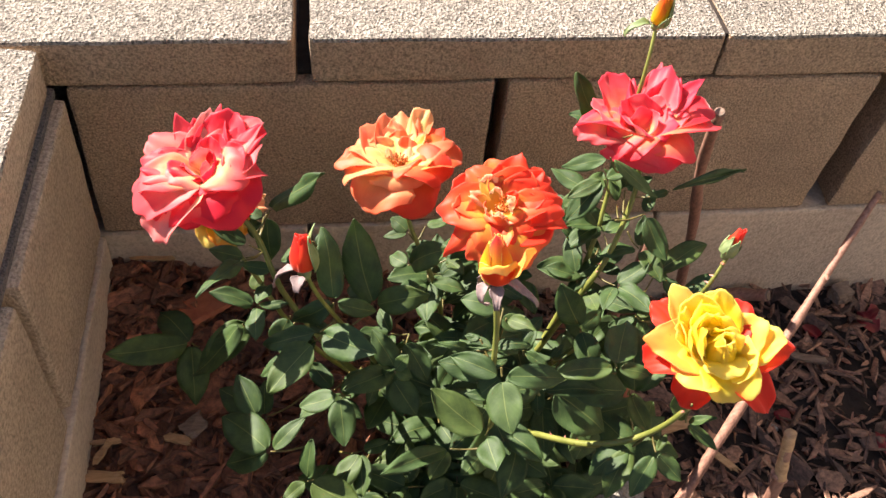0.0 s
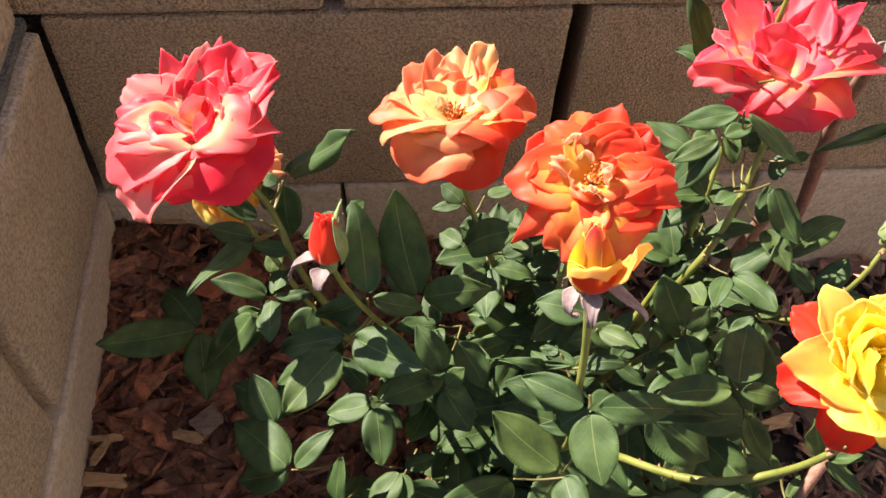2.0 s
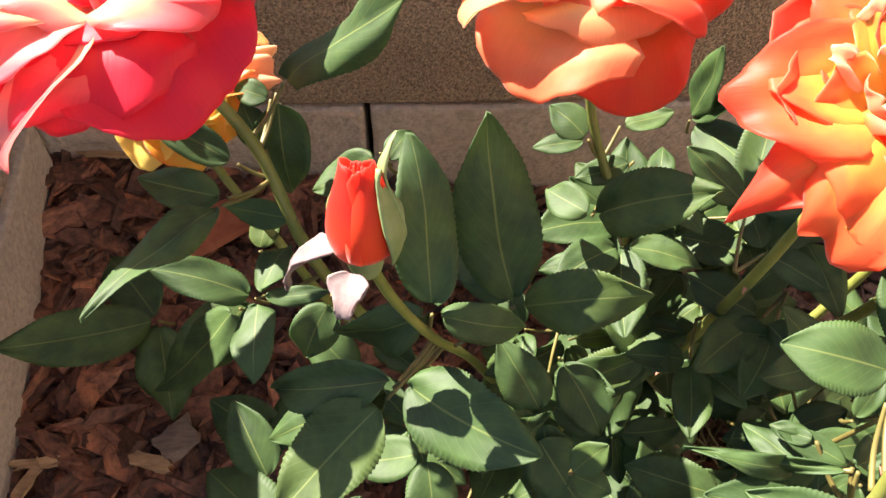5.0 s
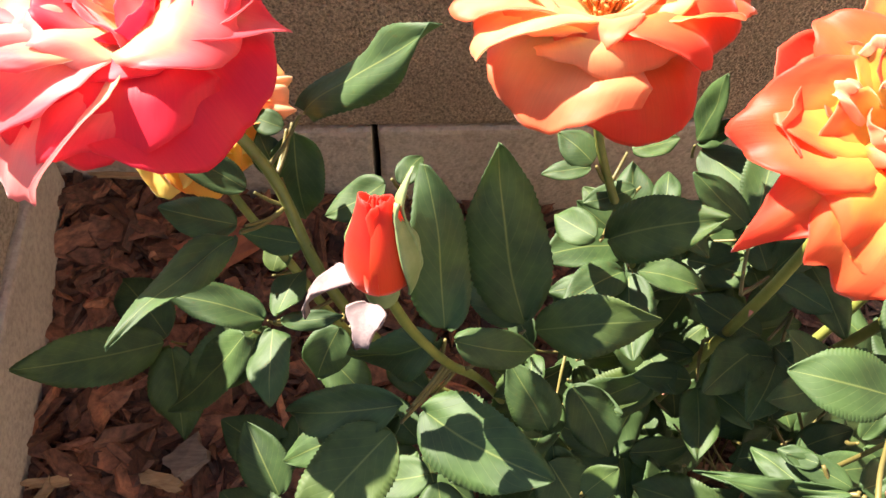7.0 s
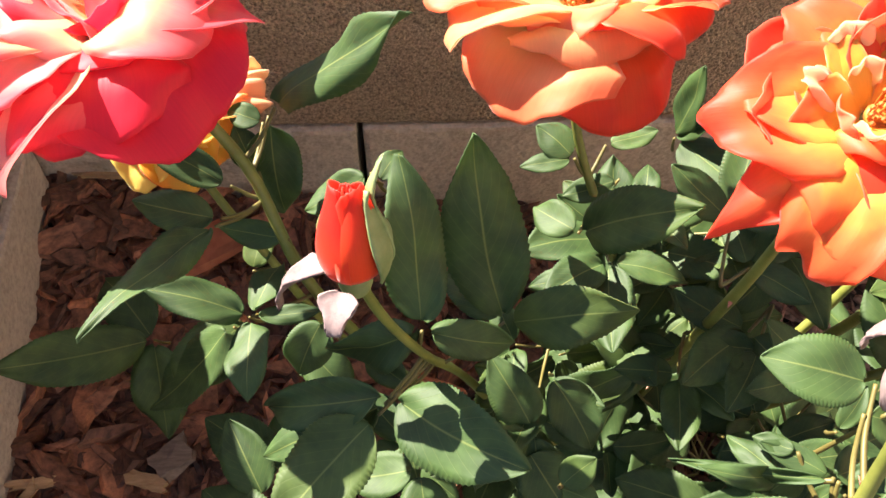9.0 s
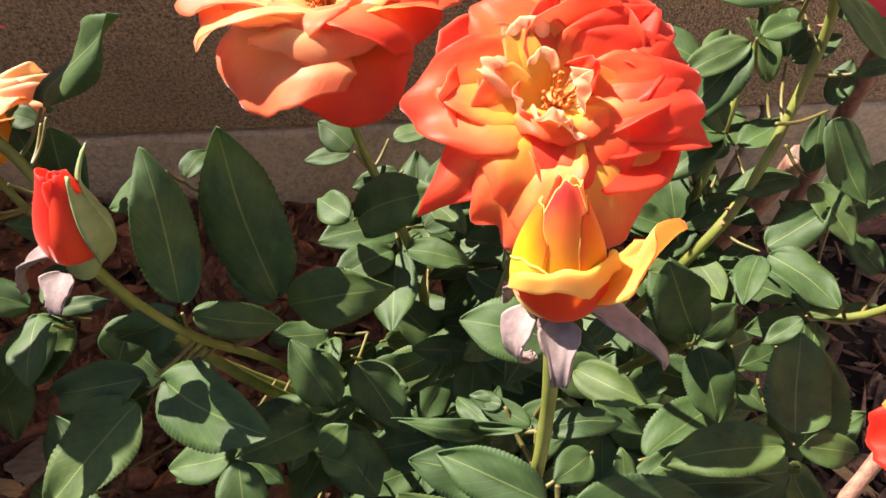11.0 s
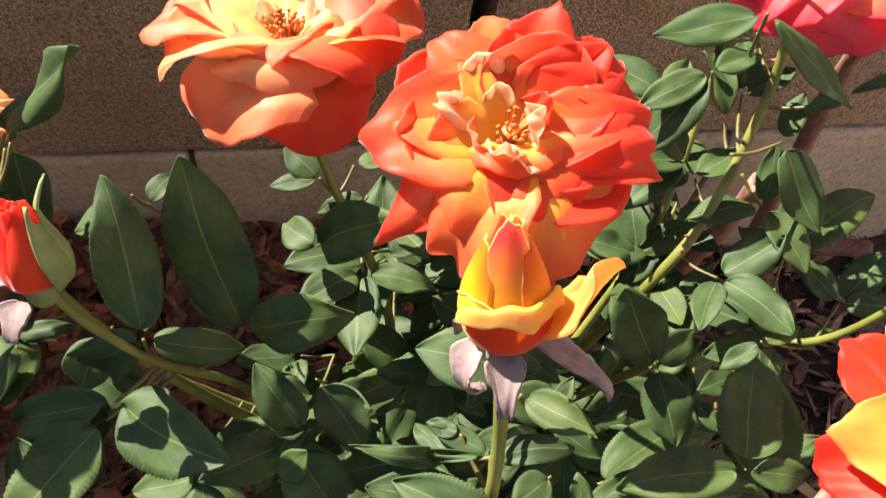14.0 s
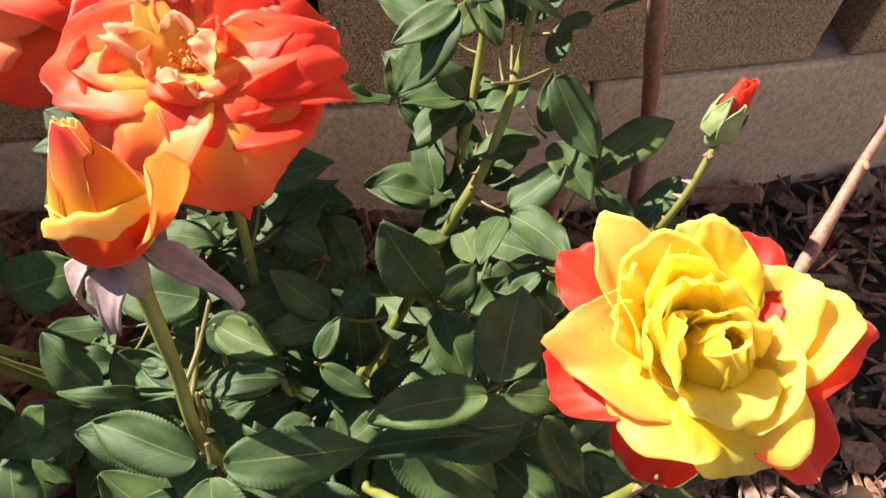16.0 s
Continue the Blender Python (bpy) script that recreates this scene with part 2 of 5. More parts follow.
YELLOW_OUT = petal_skin("yellow_petal_back", (1.0, 0.7, 0.015), (1.0, 0.78, 0.055), (1.0, 0.72, 0.1), 0.05, 0.66)
DUSKY = petal_skin("flushed_yellow_petal", (1.0, 0.76, 0.05), (1.0, 0.72, 0.09), (0.97, 0.42, 0.08), 0.06)


# ---- mesh helpers ----
def finish(mesh, mats, smooth=True):
    for m in mats:
        mesh.materials.append(m)
    if smooth:
        mesh.polygons.foreach_set("use_smooth", [True] * len(mesh.polygons))
    return mesh


def child(name, mesh, parent, label="", at=None):
    """One mesh as a part; at is its place in the world."""
    ob = new(name, mesh)
    ob.parent = parent
    world_of_parent = parent.matrix_basis.copy()
    if parent.parent:
        world_of_parent = parent.parent.matrix_basis @ world_of_parent
    ob.matrix_basis = world_of_parent.inverted() @ (at or Matrix.Identity(4))
    if label:
        ob["label"] = label
    return ob


def part(name, bm, mats, parent, label="", smooth=False, at=None):
    mesh = bpy.data.meshes.new(name)
    bm.to_mesh(mesh)
    bm.free()
    finish(mesh, mats if isinstance(mats, (list, tuple)) else [mats], smooth)
    return child(name, mesh, parent, label, at)


def sheet(name, pts, thick, mats, tilt=None):
    """A thin curved sheet with two faces of their own; pts is an array of rows, columns, xyz."""
    rows, cols = pts.shape[:2]
    du = np.gradient(pts, axis=1)
    dv = np.gradient(pts, axis=0)
    n = np.cross(du, dv)
    n /= np.linalg.norm(n, axis=2, keepdims=True) + 1e-12
    front, back = (pts + n * thick / 2).reshape(-1, 3), (pts - n * thick / 2).reshape(-1, 3)
    k = rows * cols
    quad = [(r * cols + c, r * cols + c + 1, (r + 1) * cols + c + 1, (r + 1) * cols + c) for r in range(rows - 1) for c in range(cols - 1)]
    rim = [r * cols for r in range(rows - 1, 0, -1)] + list(range(cols - 1)) + [r * cols + cols - 1 for r in range(rows - 1)] + [(rows - 1) * cols + c for c in range(cols - 1, 0, -1)]
    faces = quad + [tuple(k + v for v in reversed(q)) for q in quad]
    faces += [(rim[i], k + rim[i], k + rim[(i + 1) % len(rim)], rim[(i + 1) % len(rim)]) for i in range(len(rim))]
    mesh = bpy.data.meshes.new(name)
    mesh.from_pydata(np.vstack([front, back]).tolist(), [], faces)
    mesh.polygons.foreach_set("material_index", [0] * len(quad) + [1] * (len(quad) + len(rim)))
    uv = mesh.uv_layers.new(name="petal")
    loops = np.zeros(len(mesh.loops), dtype=np.int32)
    mesh.loops.foreach_get("vertex_index", loops)
    loops %= k
    uv.data.foreach_set("uv", np.stack([(loops % cols) / (cols - 1), (loops // cols) / (rows - 1)], 1).ravel())
    return finish(mesh, mats)


def tube(points, radii, sides=8, bumps=0.0, closed=True):
    """A round tube along a smooth line through the points."""
    points = [Vector(p) for p in points]
    line, wide = [], []
    steps = 6
    for i in range(len(points) - 1):
        p0, p1, p2, p3 = points[max(i - 1, 0)], points[i], points[i + 1], points[min(i + 2, len(points) - 1)]
        for s in range(steps):
            t = s / steps
            line.append(0.5 * (2 * p1 + (p2 - p0) * t + (2 * p0 - 5 * p1 + 4 * p2 - p3) * t * t + (3 * p1 - p0 - 3 * p2 + p3) * t ** 3))
            wide.append(radii[i] + (radii[i + 1] - radii[i]) * t)
    line.append(points[-1])
    wide.append(radii[-1])
    bm = bmesh.new()
    side = Vector((0.3, 0.9, 0.2))
    rings = []
    for i, (p, r) in enumerate(zip(line, wide)):
        along = (line[min(i + 1, len(line) - 1)] - line[max(i - 1, 0)]).normalized()
        side = (side - along * side.dot(along)).normalized()
        over = along.cross(side)
        grow = 1 + bumps * noise.noise(p * 90)
        rings.append([bm.verts.new(p + (side * math.cos(a) + over * math.sin(a)) * r * grow) for a in (2 * math.pi * s / sides for s in range(sides))])
    for a, b in zip(rings, rings[1:]):
        for s in range(sides):
            bm.faces.new((a[s], a[(s + 1) % sides], b[(s + 1) % sides], b[s]))
    if closed:
        bm.faces.new(list(reversed(rings[0])))
        bm.faces.new(rings[-1])
    return bm, line


def block(size, rng, worn=0.003, taper=0.0):
    """A concrete block with rounded, worn edges, its front towards -y; the ends draw in towards the back."""
    bm = bmesh.new()
    bmesh.ops.create_cube(bm, size=1)
    for v in bm.verts:
        v.co = Vector((v.co.x * size[0], v.co.y * size[1], v.co.z * size[2]))
        if v.co.y > 0:
            v.co.x *= 1 - taper
    bmesh.ops.bevel(bm, geom=bm.edges[:], offset=0.004, segments=2, affect="EDGES", profile=0.6)
    bmesh.ops.subdivide_edges(bm, edges=[e for e in bm.edges if e.calc_length() > 0.06], cuts=9, use_grid_fill=True)
    shift = Vector((rng.random(), rng.random(), rng.random())) * 50
    for v in bm.verts:
        v.co += Vector((noise.noise(v.co * 35 + shift), noise.noise(v.co * 35 + shift * 2), noise.noise(v.co * 35 + shift * 3))) * worn * 0.5
    return bm


# ---- ground ----
def ground_height(x, y):
    """The bed falls from the corner to the open side."""
    s = min(max((x - 0.12) / 0.55, 0), 1)
    z = 0.045 - 0.09 * s * s * (3 - 2 * s)
    z += 0.03 * math.exp(-(x / 0.07) ** 2) * math.exp(-(y / 0.1) ** 2)
    return z + 0.008 * noise.noise(Vector((x * 6, y * 6, 0.3))) + 0.004 * noise.noise(Vector((x * 21, y * 21, 1.3)))


def ground_sheet():
    near_x = [-0.06 + i * 0.02 for i in range(80)]
    near_y = [-1.0 + i * 0.02 for i in range(52)]
    xs = [-60, -20, -6, -2, -0.8, -0.3] + near_x + [1.7, 2.2, 3.5, 8, 20, 60]
    ys = [-60, -20, -8, -4, -2.5, -1.6, -1.2] + near_y + [0.1, 0.3, 1.0, 3, 8, 20, 60]
    verts = [(x, y, ground_height(x, y)) for y in ys for x in xs]
    n = len(xs)
    faces = [(r * n + c, r * n + c + 1, (r + 1) * n + c + 1, (r + 1) * n + c) for r in range(len(ys) - 1) for c in range(n - 1)]
    mesh = bpy.data.meshes.new("ground")
    mesh.from_pydata(verts, [], faces)
    ob = new("ground", finish(mesh, [SOIL]))
    return tagged(ob, "dark brown garden soil under bark mulch", "ground", kind="structure")


ground_sheet()


def bounce_slab():
    """An added slab beyond the bed, out of view, that bounces sunlight into the shade."""
    bm = bmesh.new()
    bmesh.ops.create_cube(bm, size=1)
    for v in bm.verts:
        v.co = Vector((0.9 + v.co.x * 7.0, -3.02 + v.co.y * 5.0, 0.0 + v.co.z * 0.12))
    bmesh.ops.bevel(bm, geom=bm.edges[:], offset=0.01, segments=2, affect="EDGES")
    mesh = bpy.data.meshes.new("pavement")
    bm.to_mesh(mesh)
    bm.free()
    return tagged(new("pavement", finish(mesh, [BOUNCE_SLAB], False)), "added unseen slab that bounces sunlight onto the bed", "pavement", kind="structure")


bounce_slab()


def bounce_wall():
    """An added, unseen wall closes the open side and bounces light back to the bed."""
    bm = bmesh.new()
    bmesh.ops.create_cube(bm, size=1)
    for v in bm.verts:
        v.co = Vector((2.55 + v.co.x * 0.2, -2.0 + v.co.y * 7.0, 1.3 + v.co.z * 2.8))
    mesh = bpy.data.meshes.new("wall_right")
    bm.to_mesh(mesh)
    bm.free()
    return tagged(new("wall_right", finish(mesh, [BOUNCE_CREAM], False)), "added unseen cream wall that closes the open side and bounces light", "wall", kind="structure")


# cream of the added wall, set by the bounce wanted on the right
BOUNCE_CREAM = concrete("bounce_wall_cream", (0.34, 0.3, 0.25), (0.44, 0.39, 0.33), 120.0, 0.001, 0.05)
bounce_wall()


# ---- walls ----
BACK = tagged(new("wall_back"), "low retaining wall of taupe concrete blocks with cap stones", "wall", kind="structure")
LEFT = tagged(new("wall_left"), "low side wall of taupe concrete blocks meeting the back wall", "wall", kind="structure")
rng = random.Random(4)


def lay(parent, name, x0, x1, z0, z1, mat, depth=0.19, taper=0.05, proud=0.0, base=Matrix.Identity(4), worn=0.003, lean=0.0):
    bm = block((x1 - x0, depth, z1 - z0), rng, worn, taper)
    for v in bm.verts:
        if v.co.x < 0:
            v.co.x += lean * (z1 - z0) * (0.5 - v.co.z / (z1 - z0)) * min(1.0, -4 * v.co.x / (x1 - x0))
    if isinstance(mat, list):
        # the second skin on the sawn faces, the first on top
        bm.normal_update()
        for f in bm.faces:
            f.material_index = 0 if f.normal.z > 0.25 else 1
    return part(name, bm, mat, parent, at=base @ pose((x0 + x1) / 2, depth / 2 - proud, (z0 + z1) / 2))


def infill(parent, x0, x1, z0, z1, mat, base=Matrix.Identity(4)):
    bm = bmesh.new()
    bmesh.ops.create_cube(bm, size=1)
    for v in bm.verts:
        v.co = Vector((v.co.x * (x1 - x0), v.co.y * 0.12, v.co.z * (z1 - z0)))
    return part("mortar", bm, mat, parent, at=base @ pose((x0 + x1) / 2, 0.125, (z0 + z1) / 2))


# back wall: a footing course, one course of blocks, the caps
for x0, x1 in ((-0.98, -0.6), (-0.594, -0.2), (-0.196, 0.203), (0.207, 0.607), (0.611, 1.01), (1.014, 1.41), (1.416, 1.81)):
    lay(BACK, "footing_block", x0, x1, -0.14, 0.128, FOOT, 0.2, 0.0, 0.003, worn=0.0015)
for x0, x1 in ((-0.81, -0.42), (-0.41, -0.045), (0.004, 0.393), (0.406, 0.789), (0.823, 1.225), (1.24, 1.63), (1.645, 2.04)):
    lay(BACK, "block", x0, x1, 0.131, 0.329, BLOCK, taper=0.0 if x0 == 0.004 else 0.07, lean=-0.095 if x0 == 0.004 else 0.0)
for x0, x1 in ((-0.99, -0.6), (-0.592, -0.2), (-0.194, 0.207), (0.222, 0.605), (0.6085, 1.005), (1.012, 1.41), (1.42, 1.81)):
    lay(BACK, "cap_stone", x0, x1, 0.333, 0.381, [CAP, BLOCK], 0.3, 0.003, 0.001, worn=0.004)
infill(BACK, -0.98, 1.8, -0.1, 0.332, MORTAR)

# side wall: leans a little into the bed, its face towards +x
SIDE = pose(0.006, 0.0, 0.335, 0, 0, 1.8) @ pose(0, 0, 0, 0, 6.0, 0) @ pose(0, 0, -0.335, 0, 0, 90)
for x0, x1, z0, z1 in ((-0.215, -0.009, 0.138, 0.326), (-0.62, -0.23, 0.138, 0.326), (-1.03, -0.634, 0.138, 0.326)):
    lay(LEFT, "block", x0, x1, z0, z1, SIDE_BLOCK, 0.19, 0.0, base=SIDE)
for x0, x1 in ((-0.4, -0.008), (-0.81, -0.408), (-1.2, -0.82)):
    lay(LEFT, "footing_block", x0, x1, -0.2, 0.134, SIDE_FOOT, 0.2, 0.0, 0.004, base=SIDE, worn=0.002)
for x0, x1 in ((-0.4, -0.006), (-0.8, -0.406), (-1.2, -0.808)):
    lay(LEFT, "cap_stone", x0, x1, 0.333, 0.377, [CAP, SIDE_BLOCK], 0.2, 0.0, -0.013, base=SIDE, worn=0.004)
infill(LEFT, -1.2, -0.014, -0.1, 0.34, SAND, base=SIDE @ pose(0, -0.052, 0))
# dark bed joint under the side caps
joint = bmesh.new()
bmesh.ops.create_cube(joint, size=1)
for v in joint.verts:
    v.co = Vector((-0.6 + v.co.x * 1.19, 0.1 + v.co.y * 0.182, 0.33 + v.co.z * 0.008))
part("bed_joint", joint, MORTAR, LEFT, "dark grey mortar", at=SIDE)
# a dark fill lies in the open joint between two caps
filler = bmesh.new()
bmesh.ops.create_cube(filler, size=1)
for v in filler.verts:
    v.co = Vector((0.2145 + v.co.x * 0.013, 0.15 + v.co.y * 0.27, 0.333 + v.co.z * 0.005))
part("joint_grit", filler, SOIL, BACK, "dark fill in the joint")
# the next joint is tight; a dark strip nearly to the top paints its crack's shade
filler = bmesh.new()
bmesh.ops.create_cube(filler, size=1)
for v in filler.verts:
    v.co = Vector((0.60675 + v.co.x * 0.005, 0.15 + v.co.y * 0.29, 0.3565 + v.co.z * 0.045))
part("joint_grit", filler, SOIL, BACK, "dark fill in the joint")


# ---- bark mulch ----
def chip_shape(r, length, width, thick):
    """A rough slab: an uneven outline, a broken rim."""
    k = r.randint(5, 7)
    ring = []
    for i in range(k):
        a = 2 * math.pi * (i + r.uniform(-0.25, 0.25)) / k
        ring.append((math.cos(a) * length * r.uniform(0.75, 1.1) / 2, math.sin(a) * width * r.uniform(0.7, 1.1) / 2))
    verts, faces = [], []
    for s, z in ((0.9, -thick / 2), (1.0, 0.0), (0.82, thick / 2)):
        verts += [(x * s, y * s, z + r.uniform(-0.25, 0.25) * thick) for x, y in ring]
    for level in (0, 1):
        faces += [(level * k + i, level * k + (i + 1) % k, (level + 1) * k + (i + 1) % k, (level + 1) * k + i) for i in range(k)]
    faces += [tuple(range(k - 1, -1, -1)), tuple(range(2 * k, 3 * k))]
    return verts, faces


def scatter_mulch(count, seed):
    r = random.Random(seed)
    verts, faces, kinds = [], [], []
    for i in range(count):
        x = r.uniform(-0.03, 1.35) if i % 3 else r.uniform(-0.03, 0.3)
        y = r.uniform(-0.75, 0.0)
        shred = x > 0.42 + r.uniform(-0.1, 0.1)
        kind = r.random()
        length = 0.008 + 0.062 * r.random() ** 2.2 if shred else r.uniform(0.012, 0.055)
        width = length * (r.uniform(0.3, 0.7) if kind < (0.16 if shred else 0.4) else r.uniform(0.05, 0.24))
        thick = r.uniform(0.0015, 0.005) if shred else r.uniform(0.002, 0.008)
        v, f = chip_shape(r, length, width, thick)
        m = pose(x, y, ground_height(x, y) + r.uniform(0.0, 0.013), r.gauss(0, 20), r.gauss(0, 18), r.uniform(0, 360))
        base = len(verts)
        verts += [tuple(m @ Vector(p)) for p in v]
        faces += [tuple(base + q for q in p) for p in f]
        kinds += [1 if shred else 0] * len(f)
    mesh = bpy.data.meshes.new("bark_mulch")
    mesh.from_pydata(verts, [], faces)
    mesh.polygons.foreach_set("material_index", kinds)
    return tagged(new("bark_mulch", finish(mesh, [BARK, SHRED], False)), "reddish brown bark chips covering the bed", "mulch", kind="stuff")


MULCH = scatter_mulch(15000, 7)


def top_chips(count, seed):
    """The larger chips on top, in the corner by the side wall."""
    r = random.Random(seed)
    shapes = []
    for i in range(26):
        long = r.uniform(0.022, 0.07)
        v, f = chip_shape(r, long, min(0.024, long * r.choice((0.12, 0.18, 0.3, 0.45, 0.7))), r.uniform(0.003, 0.009))
        mesh = bpy.data.meshes.new("bark_chip")
        mesh.from_pydata(v, [], f)
        shapes.append(finish(mesh, [CHIP], False))
    for i in range(count):
        x, y = r.uniform(-0.02, 0.26), r.uniform(-0.34, -0.01)
        child("bark_chip", r.choice(shapes), MULCH, at=pose(x, y, ground_height(x, y) + r.uniform(0.009, 0.02), r.gauss(0, 24), r.gauss(0, 16), r.uniform(0, 360)))


top_chips(290, 5)


def wood_chip(x, y, length, width, thick, turn, mat, label, lift=0.012, tip=0, seed=1):
    r = random.Random(seed)
    bm = bmesh.new()
    bmesh.ops.create_cube(bm, size=1)
    for v in bm.verts:
        v.co = Vector((v.co.x * length * r.uniform(0.9, 1.1), v.co.y * width * r.uniform(0.7, 1.2), v.co.z * thick * r.uniform(0.7, 1.2)))
    bmesh.ops.subdivide_edges(bm, edges=bm.edges[:], cuts=3, use_grid_fill=True)
    ragged = {}
    for v in bm.verts:
        # each strand of the grain breaks off at its own length
        strand = round(v.co.y / width * 4) + 10 * (v.co.x > 0)
        v.co.x *= ragged.setdefault(strand, r.uniform(0.72, 1.12))
        v.co.z *= 1 - 0.5 * abs(v.co.x / length) ** 2
        v.co += Vector((noise.noise(v.co * 150 + Vector((seed, 0, 0))), noise.noise(v.co * 150 + Vector((0, seed, 5))), noise.noise(v.co * 150 + Vector((9, 0, seed))))) * 0.0016
    mesh = bpy.data.meshes.new("wood_chip")
    bm.to_mesh(mesh)
    bm.free()
    ob = new("wood_chip", finish(mesh, [mat], False))
    ob.matrix_basis = pose(x, y, ground_height(x, y) + lift + 0.009, tip, tip * 0.5, turn)
    return tagged(ob, label, "wood chip", "loose wood chips")


wood_chip(0.072, -0.216, 0.026, 0.009, 0.005, -18, PALE_WOOD, "tan split wood chip lying on the bark mulch", seed=2)
wood_chip(0.006, -0.25, 0.036, 0.01, 0.004, -6, PALE_WOOD, "tan split wood chip lying on the bark mulch", seed=3)
wood_chip(0.004, -0.215, 0.03, 0.007, 0.004, 4, PALE_WOOD, "narrow tan wood splinter on the bark mulch", seed=4)
wood_chip(0.002, -0.226, 0.026, 0.006, 0.003, 62, PALE_WOOD, "narrow tan wood splinter on the bark mulch", seed=5, lift=0.015)
wood_chip(0.087, -0.203, 0.024, 0.019, 0.006, 35, GREY_WOOD, "grey-brown squarish bark piece on the mulch", seed=6, lift=0.014)
wood_chip(0.03, -0.014, 0.05, 0.004, 0.004, -3, PALE_WOOD, "thin dry twig lying in the wall corner", seed=7, lift=0.02)
wood_chip(0.91, -0.022, 0.026, 0.022, 0.022, 10, GREY_WOOD, "dark square bark block against the wall foot", seed=8, lift=0.008)
wood_chip(0.62, -0.2, 0.05, 0.014, 0.004, 12, PALE_WOOD, "tan wood sliver lying in the mulch", seed=9)
wood_chip(0.66, -0.24, 0.05, 0.01, 0.004, -50, PALE_WOOD, "tan wood sliver lying in the mulch", seed=10)
wood_chip(0.82, -0.12, 0.05, 0.01, 0.004, -15, GREY_WOOD, "grey-brown wood sliver lying in the mulch", seed=11)
wood_chip(0.52, -0.21, 0.075, 0.022, 0.012, -2, CLAY, "large rust-red bark piece under the bush", seed=12, lift=0.02)
wood_chip(0.56, -0.17, 0.05, 0.022, 0.01, 70, CLAY, "rust-red bark piece under the bush", seed=13, lift=0.015)
wood_chip(0.09, -0.06, 0.06, 0.035, 0.006, 30, CLAY, "broad rust-red bark flake in the shade", seed=14, lift=0.016)


def bed_stone(x, y, size, flat, seed):
    bm = bmesh.new()
    bmesh.ops.create_icosphere(bm, subdivisions=3, radius=size)
    for v in bm.verts:
        v.co = Vector((v.co.x, v.co.y * 0.8, v.co.z * flat)) * (1 + 0.25 * noise.noise(v.co * 22 + Vector((seed, 0, 0))))
    mesh = bpy.data.meshes.new("stone")
    bm.to_mesh(mesh)
    bm.free()
    ob = new("stone", finish(mesh, [STONE]))
    ob.matrix_basis = pose(x, y, ground_height(x, y) + size * flat * 0.4, 0, 0, seed * 40)
    return tagged(ob, "pale grey stone half sunk in the mulch", "stone", "bed stones")


bed_stone(0.53, -0.275, 0.04, 0.5, 1)
bed_stone(0.8, -0.09, 0.014, 0.7, 2)
bed_stone(0.75, -0.2, 0.008, 0.7, 3)


# ---- cut canes standing in the bed ----
def dry_cane(label, points, radii, knots=()):
    bm, line = tube(points, radii, 9, 0.25)
    thing = tagged(new("dry_cane"), label, "cut cane", "cut canes in the bed")
    thing.matrix_basis = pose(*points[-1])
    part("stem", bm, CANE_DRY, thing, smooth=True)
    top = bmesh.new()
    bmesh.ops.create_cone(top, cap_ends=True, segments=9, radius1=radii[0] * 0.97, radius2=radii[0] * 0.8, depth=0.003)
    way = (Vector(points[0]) - Vector(points[1])).to_track_quat("Z", "Y").to_matrix().to_4x4()
    part("cut_end", top, GREY_WOOD, thing, "pale cut wood", at=Matrix.Translation(points[0]) @ way)
    for at, turn in knots:
        b = bmesh.new()
        bmesh.ops.create_icosphere(b, subdivisions=2, radius=1)
        for v in b.verts:
            v.co *= 1 + 0.3 * noise.noise(v.co * 2 + Vector(at) * 50)
        part("knot", b, CANE_DRY, thing, smooth=True, at=pose(*at, 0, 20, turn) @ Matrix.Diagonal((0.0055, 0.0026, 0.0026, 1)))
    return thing


dry_cane("tall brown pruned cane standing near the wall", [(0.551, -0.121, 0.396), (0.584, -0.082, 0.288), (0.63, -0.05, 0.15), (0.682, -0.02, -0.06)], [0.0048, 0.0055, 0.006, 0.0065], [((0.556, -0.117, 0.388), 30)])
dry_cane("long reddish pruned cane leaning over the mulch", [(0.792, -0.08, 0.243), (0.74, -0.135, 0.187), (0.66, -0.22, 0.105), (0.55, -0.337, -0.04)], [0.0033, 0.004, 0.005, 0.006], [((0.735, -0.142, 0.185), 70), ((0.79, -0.084, 0.24), 10)])
dry_cane("peeled pruned cane stub with a ragged bark ring", [(0.569, -0.35, 0.285), (0.574, -0.36, 0.25), (0.582, -0.367, 0.2), (0.605, -0.395, -0.06)], [0.0042, 0.0044, 0.005, 0.0068], [((0.578, -0.366, 0.235), 0), ((0.572, -0.362, 0.238), 80)])
for stub in [o for o in scene.objects if o.get("label", "").startswith("peeled pruned")]:
    bare, _ = tube([(0.5688, -0.3498, 0.287), (0.574, -0.36, 0.25), (0.577, -0.364, 0.236)], [0.0044, 0.0047, 0.005], 9, 0.2)
    part("bare_wood", bare, PALE_WOOD, stub, "pale split wood without bark", smooth=True)
dry_cane("short forked brown cane stub behind the leaves", [(0.539, -0.126, 0.24), (0.543, -0.115, 0.16), (0.548, -0.1, 0.09), (0.556, -0.08, -0.05)], [0.006, 0.0065, 0.007, 0.008], [((0.535, -0.13, 0.238), 40)])
dry_cane("short sawn brown cane lying at the wall foot", [(0.79, -0.035, -0.005), (0.772, -0.022, -0.02), (0.74, -0.008, -0.035)], [0.0085, 0.0085, 0.0085])


# ---- rose bush ----
BASE = Vector((0.36, -0.2, 0.01))
BUSH = tagged(new("rose_bush"), "leafy rose bush with red, orange, pink and yellow blooms", "rose bush")
BUSH.matrix_basis = Matrix.Translation(BASE)
draw = random.Random(11)


